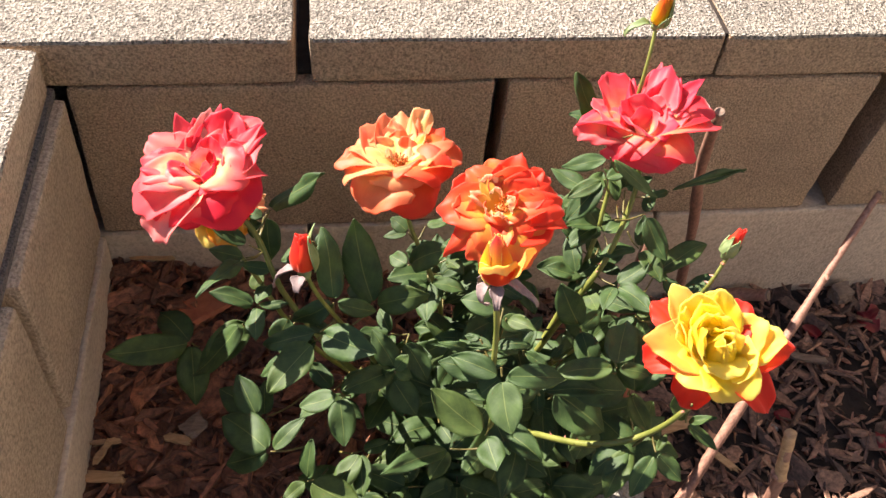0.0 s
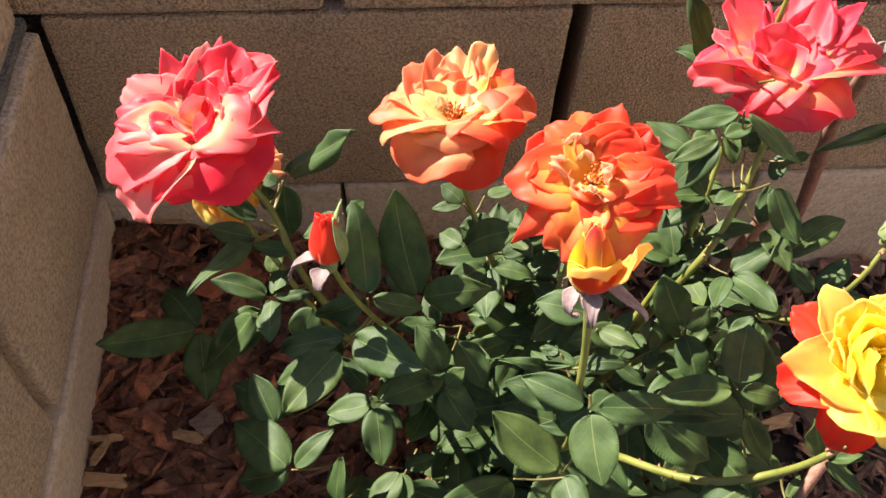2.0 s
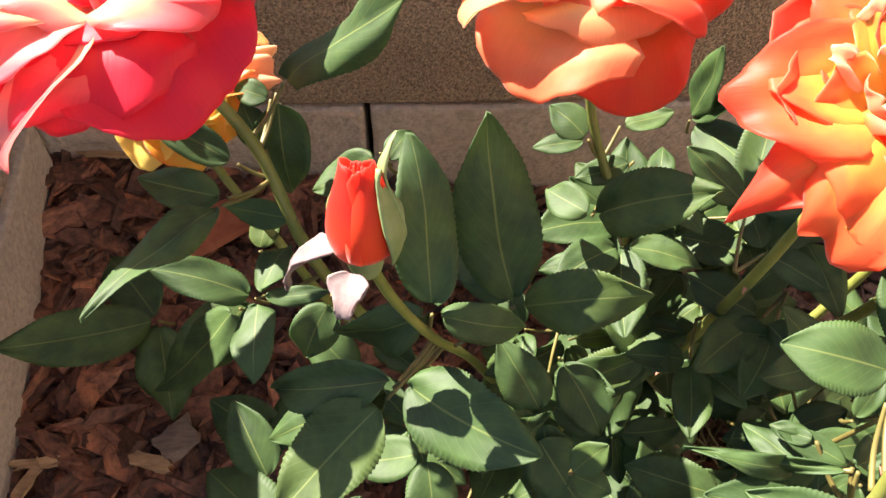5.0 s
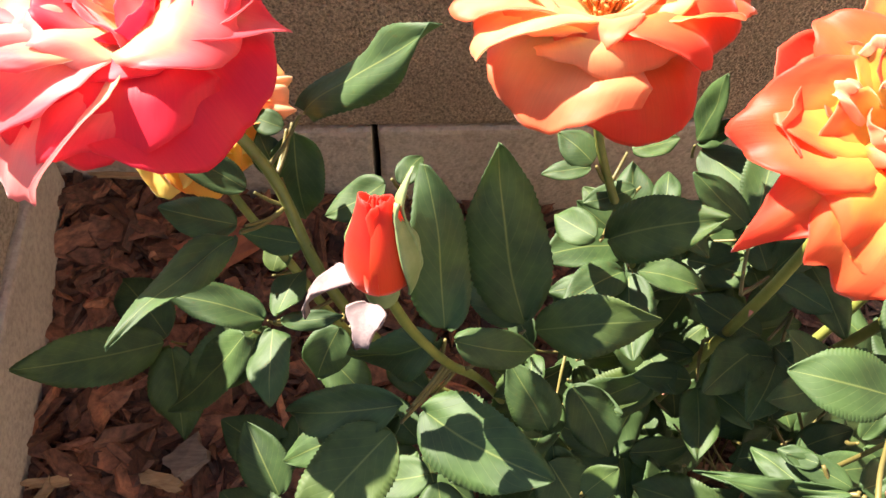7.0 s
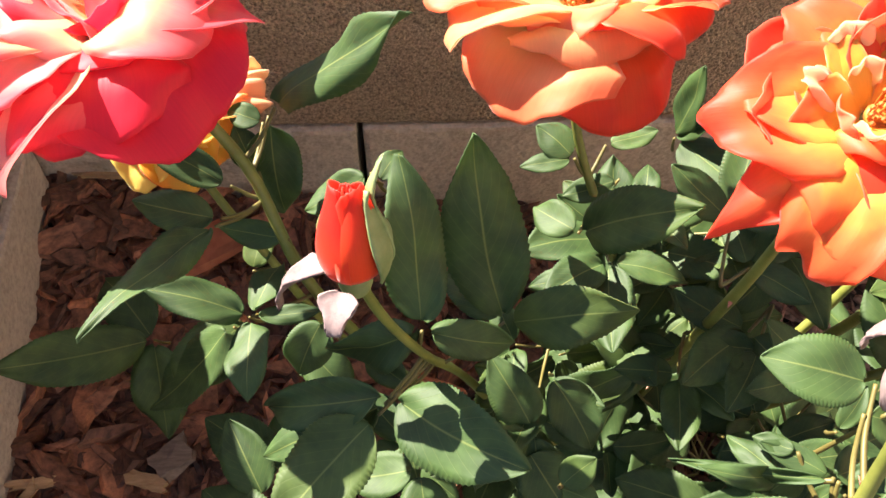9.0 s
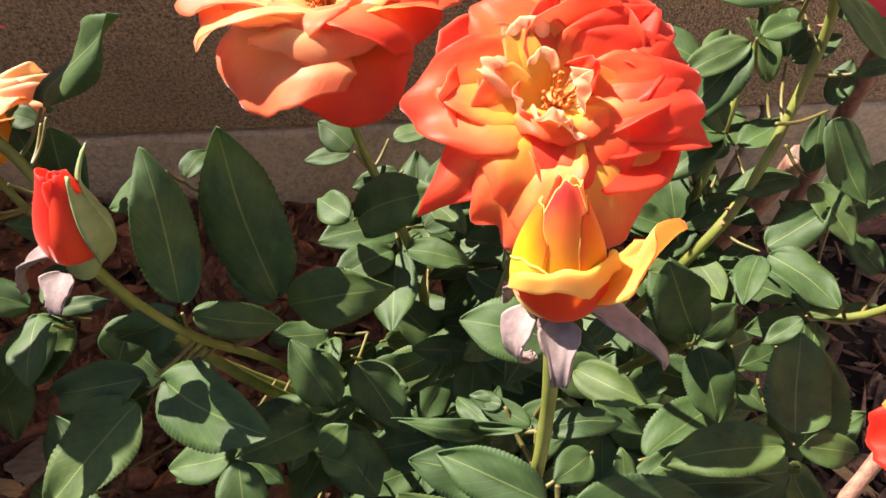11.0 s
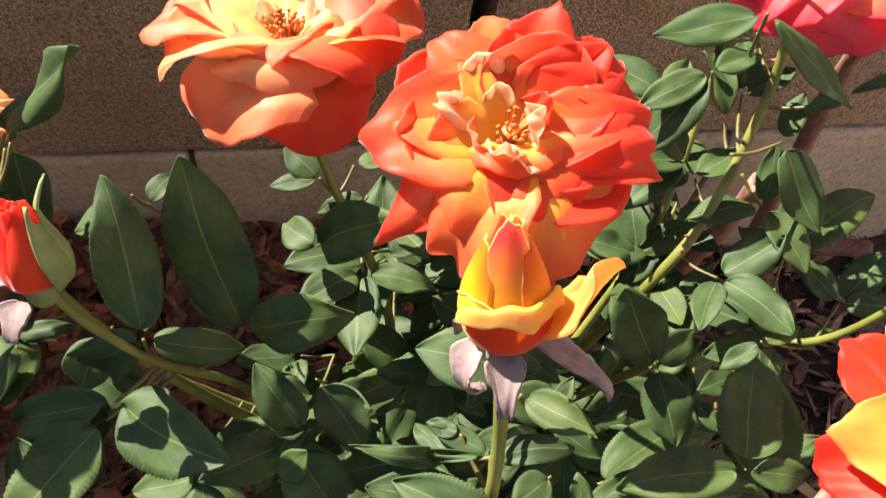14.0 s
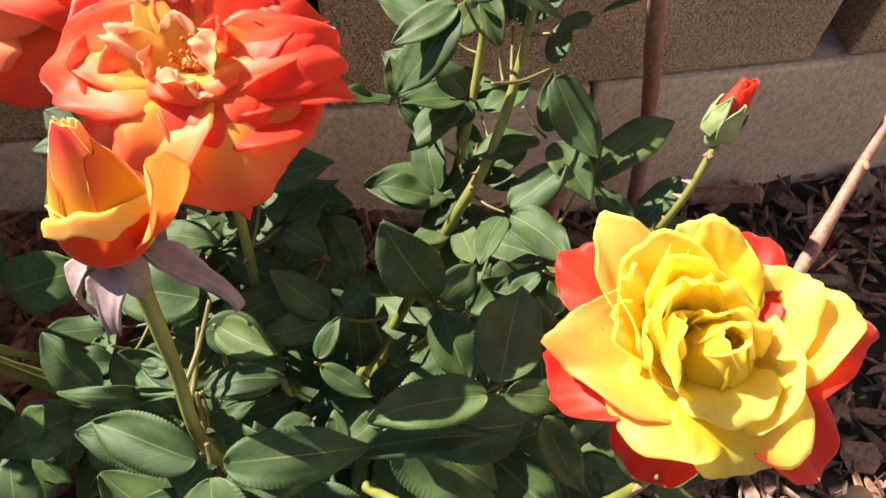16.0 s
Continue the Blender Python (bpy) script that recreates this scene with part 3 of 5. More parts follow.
def cane(points, radii, mat=CANE_GREEN, thorns=0, label=""):
    radii = [r * 0.78 for r in radii]
    bm, line = tube(points, radii, 8, 0.1)
    stem = part("cane", bm, mat, BUSH, label, smooth=True)
    for i in range(thorns):
        k = draw.randint(2, len(line) - 3)
        way = (line[k + 1] - line[k]).normalized()
        out = way.cross(Vector((draw.uniform(-1, 1), draw.uniform(-1, 0.3), draw.uniform(-0.5, 1)))).normalized()
        b = bmesh.new()
        bmesh.ops.create_cone(b, cap_ends=True, segments=6, radius1=0.0009, radius2=0.0001, depth=0.0036)
        turn = (out + way * 0.35).to_track_quat("Z", "Y").to_matrix().to_4x4()
        part("thorn", b, THORN, stem, at=Matrix.Translation(line[k] + out * (radii[0] + 0.0012)) @ turn @ Matrix.Diagonal((1.5, 0.8, 1, 1)))
    return stem


def leaflet_mesh(base, tip, ratio, facing, fold, droop, wave, seed):
    """An ovate leaflet with a saw-toothed rim, a little folded along its midrib and puckered between the veins."""
    base, tip = Vector(base), Vector(tip)
    along = tip - base
    length = along.length
    along.normalize()
    up = (facing - along * facing.dot(along)).normalized()
    across = up.cross(along)
    sway = math.sin(seed * 2.3) * 0.11
    rows, cols = 79, 9
    pts = np.zeros((rows, cols, 3))
    for r in range(rows):
        v = r / (rows - 1)
        half = length * ratio * 0.5 * 1.66 * (v + 0.002) ** 0.5 * (1 - v * 0.994) ** 0.7 * (1 - 0.3 * max(0.0, v - 0.72) / 0.28)
        tooth = 1 + (0.0, 0.02, 0.046)[r % 3] * (1 if 0.1 < v < 0.96 else 0)
        for c in range(cols):
            u = -1 + 2 * c / (cols - 1)
            w = half * u * (tooth if abs(u) == 1 else 1)
            lift = abs(w) * math.tan(fold) - droop * length * (v - 0.35) ** 2 * 1.6 + droop * length * 0.2
            lift += wave * length * math.sin(v * 8 + seed + (2.1 if u > 0 else 0)) * u * u
            lift += 0.0015 * length * math.sin((v - abs(u) * 0.28) * 50) * abs(u)
            lift += 0.05 * length * noise.noise(Vector((u * 1.6 + seed, v * 2.4, seed)))
            pts[r, c] = base + along * (v * length) + across * (w + sway * length * (v * v - v)) + up * lift
    return sheet("leaflet", pts[:, ::-1], 0.00035, [LEAF_TOP, LEAF_UNDER])


def rose_leaf(stem, joint, *tips, facing=(-0.2, -0.16, 0.93), fold=(0, 14), label=""):
    """A compound leaf: the stalk from the cane to the joint, and its leaflets by tip and width."""
    a, b = Vector(stem), Vector(joint)
    mid = (a + b) / 2 + Vector((0, 0, -0.1)) * (b - a).length
    bm, _ = tube([a, mid, b], [0.0009, 0.0008, 0.0006], 6)
    leaf = part("leaf", bm, CANE_RED, BUSH, label, smooth=True)
    for x, y, z, ratio in tips:
        tip = Vector((x, y, z))
        start = b + (tip - b).normalized() * min(0.004, (tip - b).length * 0.1)
        look_up = Vector(facing) + Vector((draw.gauss(0, 0.13), draw.gauss(0, 0.12), draw.gauss(0, 0.06)))
        mesh = leaflet_mesh(start, tip, ratio * 1.3, look_up, radians(draw.uniform(*fold)), draw.uniform(-0.08, 0.3), draw.uniform(0.0, 0.07), draw.uniform(0, 60))
        child("leaflet", mesh, leaf)
    return leaf


def petal_points(turn, open0, open1, length, width, cup, curl, ruffle, point, seed, lift=0.0, inset=0.002, rough=1.0, twist=0.0):
    """A petal about the flower's axis z. open: degrees from upright at the claw and at the rim; curl: roll of the rim outward, degrees."""
    rows, cols = 22, 21
    pts = np.zeros((rows, cols, 3))
    r, h = inset, lift
    spine = []
    for i in range(rows + 3):
        v = i / (rows - 1)
        angle = radians(open0 + (open1 - open0) * v ** 0.8 + curl * max(0.0, (v - 0.6) / 0.4) ** 2)
        spine.append((r, h, angle))
        r += math.sin(angle) * length / (rows - 1)
        h += math.cos(angle) * length / (rows - 1)
    skew = math.sin(seed * 3.1) * 0.12
    for c in range(cols):
        u = -1 + 2 * c / (cols - 1)
        jag = 0.05 * noise.noise(Vector((u * 3.2, seed, 0.7))) + 0.035 * noise.noise(Vector((u * 9.0, seed, 2.7)))
        short = 1 - 0.26 * abs(u) ** 3.2 + skew * u * (1 - u * u) + jag * rough + point * (max(0.0, 1 - abs(u) * 1.6) ** 1.5 - 0.2)
        for i in range(rows):
            v = i / (rows - 1)
            k = min(max(v * short, 0.0), 1.15) * (rows - 1)
            j = min(int(k), rows + 1)
            f = k - j
            r, h, angle = (spine[j][q] + (spine[j + 1][q] - spine[j][q]) * f for q in range(3))
            half = width * 0.5 * (0.28 + 0.72 * min(1.0, v * 1.8) ** 0.7) * (1 - 0.12 * v ** 4)
            bend = max(cup, 0.05)
            side = math.sin(u * bend) / bend * half
            inward = (1 - math.cos(u * bend)) / bend * half
            inward += ruffle * length * v ** 2 * (math.sin(u * 4.4 + seed * 1.7) * (0.35 + abs(u)) + 0.3 * math.sin(u * 9.5 + seed * 2.9) * v)
            inward += rough * length * (0.055 * noise.noise(Vector((u * 1.3 + seed, v * 1.8, seed * 0.37))) + 0.03 * noise.noise(Vector((u * 2.6 + seed, v * 4, seed * 0.77)))) * min(1.0, v * 2)
            inward += twist * u * half * v
            # the side edges roll back near the rim
            inward -= 0.9 * half * max(0.0, abs(u) - 0.45) ** 1.5 * v ** 2 * (curl / 60)
            pts[i, c] = (side, r - inward * math.cos(angle), h + inward * math.sin(angle))
    a = radians(turn)
    x, y = pts[..., 0].copy(), pts[..., 1].copy()
    pts[..., 0], pts[..., 1] = x * math.cos(a) - y * math.sin(a), x * math.sin(a) + y * math.cos(a)
    return pts


def flower_frame(centre, axis, spin=0):
    """Local z along the flower's axis, local y away from the open side; petals at turn 180 face the open side, 90 the side wall."""
    z = Vector(axis).normalized()
    y = (Vector((0, 1, 0)) - z * z.y).normalized()
    x = y.cross(z)
    way = Matrix((x, y, z)).transposed().to_4x4()
    return Matrix.Translation(centre) @ way @ pose(0, 0, 0, 0, 0, spin)


def bloom(label, centre, axis, skins, seed, size=1.0, stamens=26):
    """The heart of an open rose, to which petals are added; gives the flower, its frame, petal skins, size and random source."""
    r = random.Random(seed)
    frame_of = flower_frame(centre, axis)
    bm = bmesh.new()
    bmesh.ops.create_icosphere(bm, subdivisions=2, radius=0.0055 * size, matrix=Matrix.Translation((0, 0, -0.005)) @ Matrix.Diagonal((1, 1, 1.3, 1)))
    flower = part("rose", bm, SEPAL, BUSH, label, smooth=True, at=frame_of)
    for i in range(stamens):
        a, d = r.uniform(0, 6.3), r.uniform(0.001, 0.007) * size
        top = Vector((math.cos(a) * d * 1.3, math.sin(a) * d * 1.3, r.uniform(0.008, 0.013) * size))
        b, _ = tube([(math.cos(a) * d * 0.6, math.sin(a) * d * 0.6, 0.002), top], [0.0003, 0.0003], 5)
        bmesh.ops.create_icosphere(b, subdivisions=1, radius=0.0008, matrix=Matrix.Translation(top))
        part("stamen", b, STAMEN, flower, at=frame_of)
    if stamens:
        bm = bmesh.new()
        bmesh.ops.create_icosphere(bm, subdivisions=2, radius=0.005 * size, matrix=Matrix.Translation((0, 0, 0.0035 * size)) @ Matrix.Diagonal((1, 1, 0.45, 1)))
        part("disc", bm, STAMEN, flower, smooth=True, at=frame_of)
    for i in range(5):
        pts = petal_points(72 * i + 20, 100, 130, 0.024 * size, 0.008 * size, 0.3, 15, 0.05, 0.9, i, -0.004, 0.003)
        child("sepal", sheet("sepal", pts, 0.0006, [SEPAL, SEPAL]), flower, at=frame_of)
    return flower, frame_of, skins, size, r


def petal(rose, tip, rise, width, curl=35, cup=0.55, point=0.06, ruffle=0.07, roll=0.0, skins=None, rough=1.0):
    """One petal from the flower's heart to its tip, in millimetres along the flower's own axes; rise: how far its middle arches
    towards the inside (reflexed) or, below zero, bellies outward; curl: roll of the rim, degrees; roll: turn about its own length."""
    flower, frame_of, own, size, r = rose
    tip = Vector(tip) / 1000
    out = Vector((tip.x, tip.y, 0)).normalized()
    side = Vector((0, 0, 1)).cross(out)
    base = out * 0.003 + Vector((0, 0, -0.001))
    chord = tip - base
    mid = (base + tip) / 2 + chord.normalized().cross(side).normalized() * rise / 500
    seed = r.uniform(0, 40)
    rows, cols = 25, 25
    total = ((tip - mid).length + (mid - base).length + chord.length * 2) / 3
    step = total * (0.97 + 0.05 * abs(curl) / 60) / (rows - 1)
    spine, at = [], base.copy()
    for i in range(rows + 5):
        v = i / (rows - 1)
        w = min(v, 1.0)
        along = ((mid - base) * (1 - w) + (tip - mid) * w).normalized()
        inner = along.cross(side).normalized()
        bend = radians(curl) * max(0.0, (v - 0.62) / 0.38) ** 2
        spine.append((at.copy(), inner * math.cos(bend) + along * math.sin(bend)))
        at += (along * math.cos(bend) - inner * math.sin(bend)) * step
    half_wide = width / 2000
    pts = np.zeros((rows, cols, 3))
    skew = math.sin(seed * 3.1) * 0.12
    lean, twist = radians(roll), r.uniform(-0.2, 0.2)
    for c in range(cols):
        u = -1 + 2 * c / (cols - 1)
        jag = 0.055 * noise.noise(Vector((u * 3.0, seed, 0.7))) + 0.035 * noise.noise(Vector((u * 7.0, seed, 2.7)))
        short = 1 - 0.4 * abs(u) ** 2.6 + skew * u * (1 - u * u) + jag * rough - 0.6 * point * (1 - max(0.0, 1 - abs(u) * 1.5) ** 1.5)
        for i in range(rows):
            v = i / (rows - 1)
            k = min(max(v * short, 0.0), 1.18) * (rows - 1)
            j = min(int(k), rows + 3)
            f = k - j
            place = spine[j][0].lerp(spine[j + 1][0], f)
            inner = spine[j][1].lerp(spine[j + 1][1], f).normalized()
            turn = lean * v + twist * v
            across = side * math.cos(turn) + inner * math.sin(turn)
            lift = inner * math.cos(turn) - side * math.sin(turn)
            half = half_wide * (0.2 + 0.8 * min(1.0, v * 1.6) ** 0.75)
            bent = max(abs(cup), 0.05)
            inward = math.copysign((1 - math.cos(u * bent)) / bent * half, cup)
            inward += ruffle * 1.2 * total * v ** 2 * (0.55 * math.sin(u * 3.6 + seed * 1.7) * (0.3 + abs(u)) + 0.3 * math.sin(u * 8.5 + seed * 2.9) * v)
            inward += rough * total * (0.08 * noise.noise(Vector((u * 1.1 + seed, v * 1.5, seed * 0.37))) + 0.025 * noise.noise(Vector((u * 2.6 + seed, v * 3.5, seed * 0.77))) + 0.006 * noise.noise(Vector((u * 7 + seed, v * 9, seed)))) * min(1.0, v * 2)
            # the side edges roll back near the rim
            inward -= 0.9 * half * max(0.0, abs(u) - 0.45) ** 1.5 * v ** 2 * max(curl, 12) / 60
            pts[i, c] = place + across * (math.sin(u * bent) / bent * half) + lift * inward
    return child("petal", sheet("petal", pts[:, ::-1], 0.0004, skins or own), flower, at=frame_of)


def whorl(rose, count, opened, length, width, curl=35, cup=0.8):
    """A ring of petals at one opening angle, lower on the open side."""
    r, size = rose[4], rose[3]
    start = r.uniform(0, 360)
    for i in range(count):
        turn = radians(start + 360 * i / count + r.uniform(-12, 12))
        lean = radians(opened + r.uniform(-12, 12))
        far = length * 1000 * size * r.uniform(0.88, 1.1)
        tip = (math.sin(turn) * math.sin(lean) * far, math.cos(turn) * math.sin(lean) * far, math.cos(lean) * far)
        petal(rose, tip, 6 * (opened - 55) / 45, width * 1000 * size * r.uniform(0.85, 1.15), curl * r.choice((-0.3, 0.5, 0.8, 1.2, 1.8)), cup)


def bud_swell(v, cone):
    """A bud's girth from its foot to its tip: an egg, or a cone that has begun to open."""
    if cone:
        return (0.66 + 1.1 * v * (1 - v) ** 1.6) * (1 - 0.76 * v ** 1.5)
    return (0.62 + 1.0 * v * (1 - v) ** 1.2) * (1 - 0.6 * v ** 1.4)


def hugging_sepal(turn, length, wide, long, flare, seed):
    """A sepal that lies on its bud and runs out into a bent point."""
    rows, cols = 18, 11
    pts = np.zeros((rows, cols, 3))
    for a in range(rows):
        v = a / (rows - 1)
        h = v * long
        span = 46 * (0.45 + 1.25 * v * (1 - v)) * (1 - v ** 3) + 4 * (1 - v)
        out = wide * 0.5 * bud_swell(min(h, 0.9), False) * 1.06 + flare * max(0.0, v - 0.5) ** 2 * 4 + 0.0004
        for c in range(cols):
            u = -1 + 2 * c / (cols - 1)
            ang = radians(turn + u * span + 7 * math.sin(v * 4 + seed))
            lift = 0.05 * wide * noise.noise(Vector((u * 1.5, v * 3, seed))) * v + 0.0006 * u * u
            pts[a, c] = (math.cos(ang) * (out + lift), math.sin(ang) * (out + lift), (h - 0.06) * length)
    return pts


def bud(label, base, axis, length, wide, skins, seed, sepals, petals=7, mauve=False):
    """A closed bud: petals wrapped round each other, sepals (turn, open at foot, at tip, length) round its foot."""
    r = random.Random(seed)
    frame_of = flower_frame(base, axis)
    bm = bmesh.new()
    bmesh.ops.create_icosphere(bm, subdivisions=3, radius=wide * 0.19, matrix=Matrix.Translation((0, 0, -wide * (0.42 if mauve else 0.14))) @ Matrix.Diagonal((1, 1, 2.3 if mauve else 1.5, 1)))
    flower = part("rosebud", bm, SEPAL_PINK if mauve else SEPAL, BUSH, label, smooth=True, at=frame_of)
    for i in range(petals):
        turns = 155 * i + r.uniform(-20, 20)
        rows, cols = 18, 16
        pts = np.zeros((rows, cols, 3))
        tight = 1 - 0.72 * i / petals
        for a in range(rows):
            v = a / (rows - 1)
            radius = wide * 0.5 * tight * bud_swell(v, mauve)
            for c in range(cols):
                u = -1 + 2 * c / (cols - 1)
                ang = radians(turns + u * 100)
                grow = radius * (1 + 0.1 * u + 0.04 * math.sin(5 * u + i)) + 0.0014 * v ** 4 * math.cos(u * 3 + i)
                top = length * (0.88 + 0.12 * tight + 0.08 * noise.noise(Vector((u * 2.5, i, seed))) + 0.05 * noise.noise(Vector((u * 8, i, seed + 4))))
                pts[a, c] = (math.cos(ang) * grow, math.sin(ang) * grow, top * v * (1 - 0.2 * abs(u) ** 2.5))
        child("petal", sheet("petal", pts, 0.0004, [skins[1], skins[0]]), flower, at=frame_of)
    for i, (turn, o0, o1, long) in enumerate(sepals):
        skin = SEPAL_PINK if o0 > 90 else SEPAL
        if o0 > 50:
            pts = petal_points(turn, o0, o1, length * long, wide * 0.5, 0.9, 25, 0.03, 1.6, i + seed, -wide * 0.12, wide * 0.3, 0.4)
        else:
            pts = hugging_sepal(turn + 90, length, wide, long, o1 / 1000, i + seed)
        child("sepal", sheet("sepal", pts, 0.0007, [skin, skin]), flower, "mauve hanging sepal" if o0 > 90 else "", at=frame_of)
    return flower


def wrapped_petal(flower, base, axis, length, wide, turn, span, top, lip, skins, seed, label="", fold=0.0):
    """A petal that still hugs its bud, its rim rolled outward and hanging by the fold; turn 0 towards +x, -90 towards the open side."""
    rows, cols = 24, 25
    pts = np.zeros((rows, cols, 3))
    for a in range(rows):
        v = a / (rows - 1)
        wall = 0.6 if fold else 0.9
        roll = max(0.0, (v - wall) / (1 - wall))
        for c in range(cols):
            u = -1 + 2 * c / (cols - 1)
            h = min(v / wall, 1.0) * top * (1 - 0.3 * abs(u) ** 3 + 0.12 * noise.noise(Vector((u * 2.2, seed, 0))))
            swell = bud_swell(min(max(h, 0.0), 1.0), True)
            bend = min(roll * 1.5, 1.0) * (math.pi if fold else 1.9)
            wavy = 1 + 0.35 * math.sin(u * 7 + seed)
            hang = fold * max(0.0, roll - 0.45) / 0.55 * (1 - 0.45 * abs(u) ** 2 + 0.25 * noise.noise(Vector((u * 4, seed, 3))))
            out = wide * 0.5 * swell * 1.14 + lip * (1 - math.cos(bend)) * 0.7 * wavy + 0.0006 + hang * 0.25 + 0.06 * hang * math.sin(u * 16 + seed)
            z = h * length + lip * math.sin(bend) * wavy - hang
            ang = radians(turn + u * span * (0.35 + 0.65 * min(1.0, v * 3)))
            pts[a, c] = (math.cos(ang) * out, math.sin(ang) * out, z)
    return child("petal", sheet("petal", pts, 0.0004, skins), flower, label, at=flower_frame(base, axis))


# the all-pale pair paints sunlight on petals of the large rose
CURL, RED_FACE, CRIMSON, PALE_BACK, SUNLIT = [CREAM, CREAM], [CORAL_IN, ORANGE_OUT], [DEEP, DEEP], [PINK_IN, PALE], [PALE, PALE]
RED, FLUSH = [RED_OUT, RED_OUT], [DUSKY, RED_OUT]

# the coral rose
CORAL, CORAL_AXIS = Vector((0.36, -0.208, 0.386)), (0.0, -0.42, 0.93)
rose = bloom("coral red rose fully open with yellow heart", CORAL, CORAL_AXIS, [CORAL_IN, CORAL_OUT], 3, 0.77, 34)
petal(rose, (-48, 2, -7), 9, 39, 20, point=0.25)
petal(rose, (-43, -30, -14), 8, 31, 5, point=0.5)
petal(rose, (-21, -41, -6), 9, 34, 55, roll=20)
petal(rose, (21, -43, -0), 10, 62, 5, cup=-0.35, skins=[CORAL_IN, CORAL_IN])
petal(rose, (-11, -37, 0), 9, 44, 15, cup=-0.3)
petal(rose, (10, -49, -8), 8, 31, 5, point=0.4)
petal(rose, (50, -17, 1), 7, 31, 5, point=0.45)
petal(rose, (46, -4, 4), 8, 29, 50)
petal(rose, (44, 10, 6), 6, 34, 10, point=0.3)
petal(rose, (39, 23, 7), 5, 32, 30, point=0.25)
petal(rose, (32, 27, 10), 2, 26, 20)
petal(rose, (18, 27, 15), -4, 39, 5)
petal(rose, (17, 39, 11), -2, 39, 15, point=0.3)
petal(rose, (-3, 38, 5), 2, 31, 15)
petal(rose, (7, 35, 7), 2, 26, 25)
petal(rose, (-24, 31, 2), 4, 34, 15, point=0.25)
petal(rose, (-31, 26, 4), -3, 42, 10)
petal(rose, (-35, 14, -0), 6, 34, 35)
petal(rose, (-35, 2, 8), -4, 34, 20, cup=0.9)
petal(rose, (-28, -9, 5), 4, 31, 25)
petal(rose, (-20, 9, 13), -2, 15, 110, skins=CURL, ruffle=0.14)
petal(rose, (-9, 22, 11), -3, 23, 60, skins=CURL, ruffle=0.12)
petal(rose, (-4, 12, 10), -3, 12, 70, skins=CURL, ruffle=0.14)
petal(rose, (-4, -9, 18), -2, 15, -70, skins=CURL, ruffle=0.16)
petal(rose, (3, -0, 19), -4, 15, -80, skins=CURL, ruffle=0.16)
petal(rose, (2, -13, 16), -1, 12, 60, skins=CURL, ruffle=0.14)
petal(rose, (-13, -3, 13), -3, 17, -25)
petal(rose, (31, -3, 11), -3, 34, 30, cup=0.7, skins=[CORAL_IN, CORAL_IN])
petal(rose, (36, -19, 7), 0, 47, 10, cup=0.6, skins=[CORAL_IN, CORAL_IN])
petal(rose, (1, -16, 12), 4, 31, 95)
petal(rose, (9, 7, 17), -4, 14, 10, point=0.4)
petal(rose, (-16, 17, 7), -2, 26, 25)
petal(rose, (23, 14, 12), -2, 34, 35)
petal(rose, (-4, -29, 5), 7, 36, 20, cup=-0.2)
petal(rose, (16, -28, 7), 7, 36, 40, cup=-0.2, skins=[CORAL_IN, CORAL_IN])

# the orange rose, seen more from the side
ORANGE, ORANGE_AXIS = Vector((0.291, -0.146, 0.368)), (-0.06, 0.2, 0.97)
rose = bloom("orange rose fully open with pale yellow heart", ORANGE, ORANGE_AXIS, [ORANGE_IN, ORANGE_OUT], 5, 0.81, 56)
petal(rose, (-27, -33, -18), 9, 57, 0, cup=-0.4)
petal(rose, (11, -35, -25), 9, 49, 5, cup=-0.4, skins=RED_FACE)
petal(rose, (-45, -15, -1), 11, 36, 15)
petal(rose, (-49, 3, 7), 7, 35, 10)
petal(rose, (-36, 17, 15), 3, 31, 60)
petal(rose, (-22, 34, 23), -2, 39, 15)
petal(rose, (-7, 40, 25), -3, 31, 20)
petal(rose, (5, 43, 25), -2, 29, 10)
petal(rose, (13, 40, 21), -2, 26, 40, ruffle=0.12)
petal(rose, (28, 46, 25), -3, 23, 25, ruffle=0.12)
petal(rose, (36, 29, 18), -2, 39, 25, skins=RED_FACE)
petal(rose, (44, 16, 11), 4, 36, 55, ruffle=0.09)
petal(rose, (52, 1, -0), 8, 44, 5, skins=RED_FACE)
petal(rose, (36, -19, -5), 12, 44, 45, skins=RED_FACE)
petal(rose, (5, -28, -3), 9, 55, 10, cup=-0.35)
petal(rose, (-11, -23, 4), 6, 31, 65)
petal(rose, (30, -3, 10), 4, 31, 40)
petal(rose, (-12, -12, 10), -3, 39, 35, cup=0.9)
petal(rose, (-34, -9, 6), 6, 34, 35)
petal(rose, (-29, 5, 10), 1, 31, 40)
petal(rose, (-16, 20, 18), -4, 31, 25)
petal(rose, (1, 27, 19), -5, 26, 15, skins=RED_FACE)
petal(rose, (10, 19, 16), -4, 23, 30, ruffle=0.12)
petal(rose, (20, 23, 17), -4, 29, 30)
petal(rose, (3, -15, 9), 3, 39, 60)
petal(rose, (20, -16, 5), 5, 36, 45, skins=RED_FACE)
petal(rose, (-7, 9, 13), -3, 10, 60, skins=CURL, ruffle=0.14)
petal(rose, (9, 7, 13), -3, 12, 60, skins=CURL, ruffle=0.14)

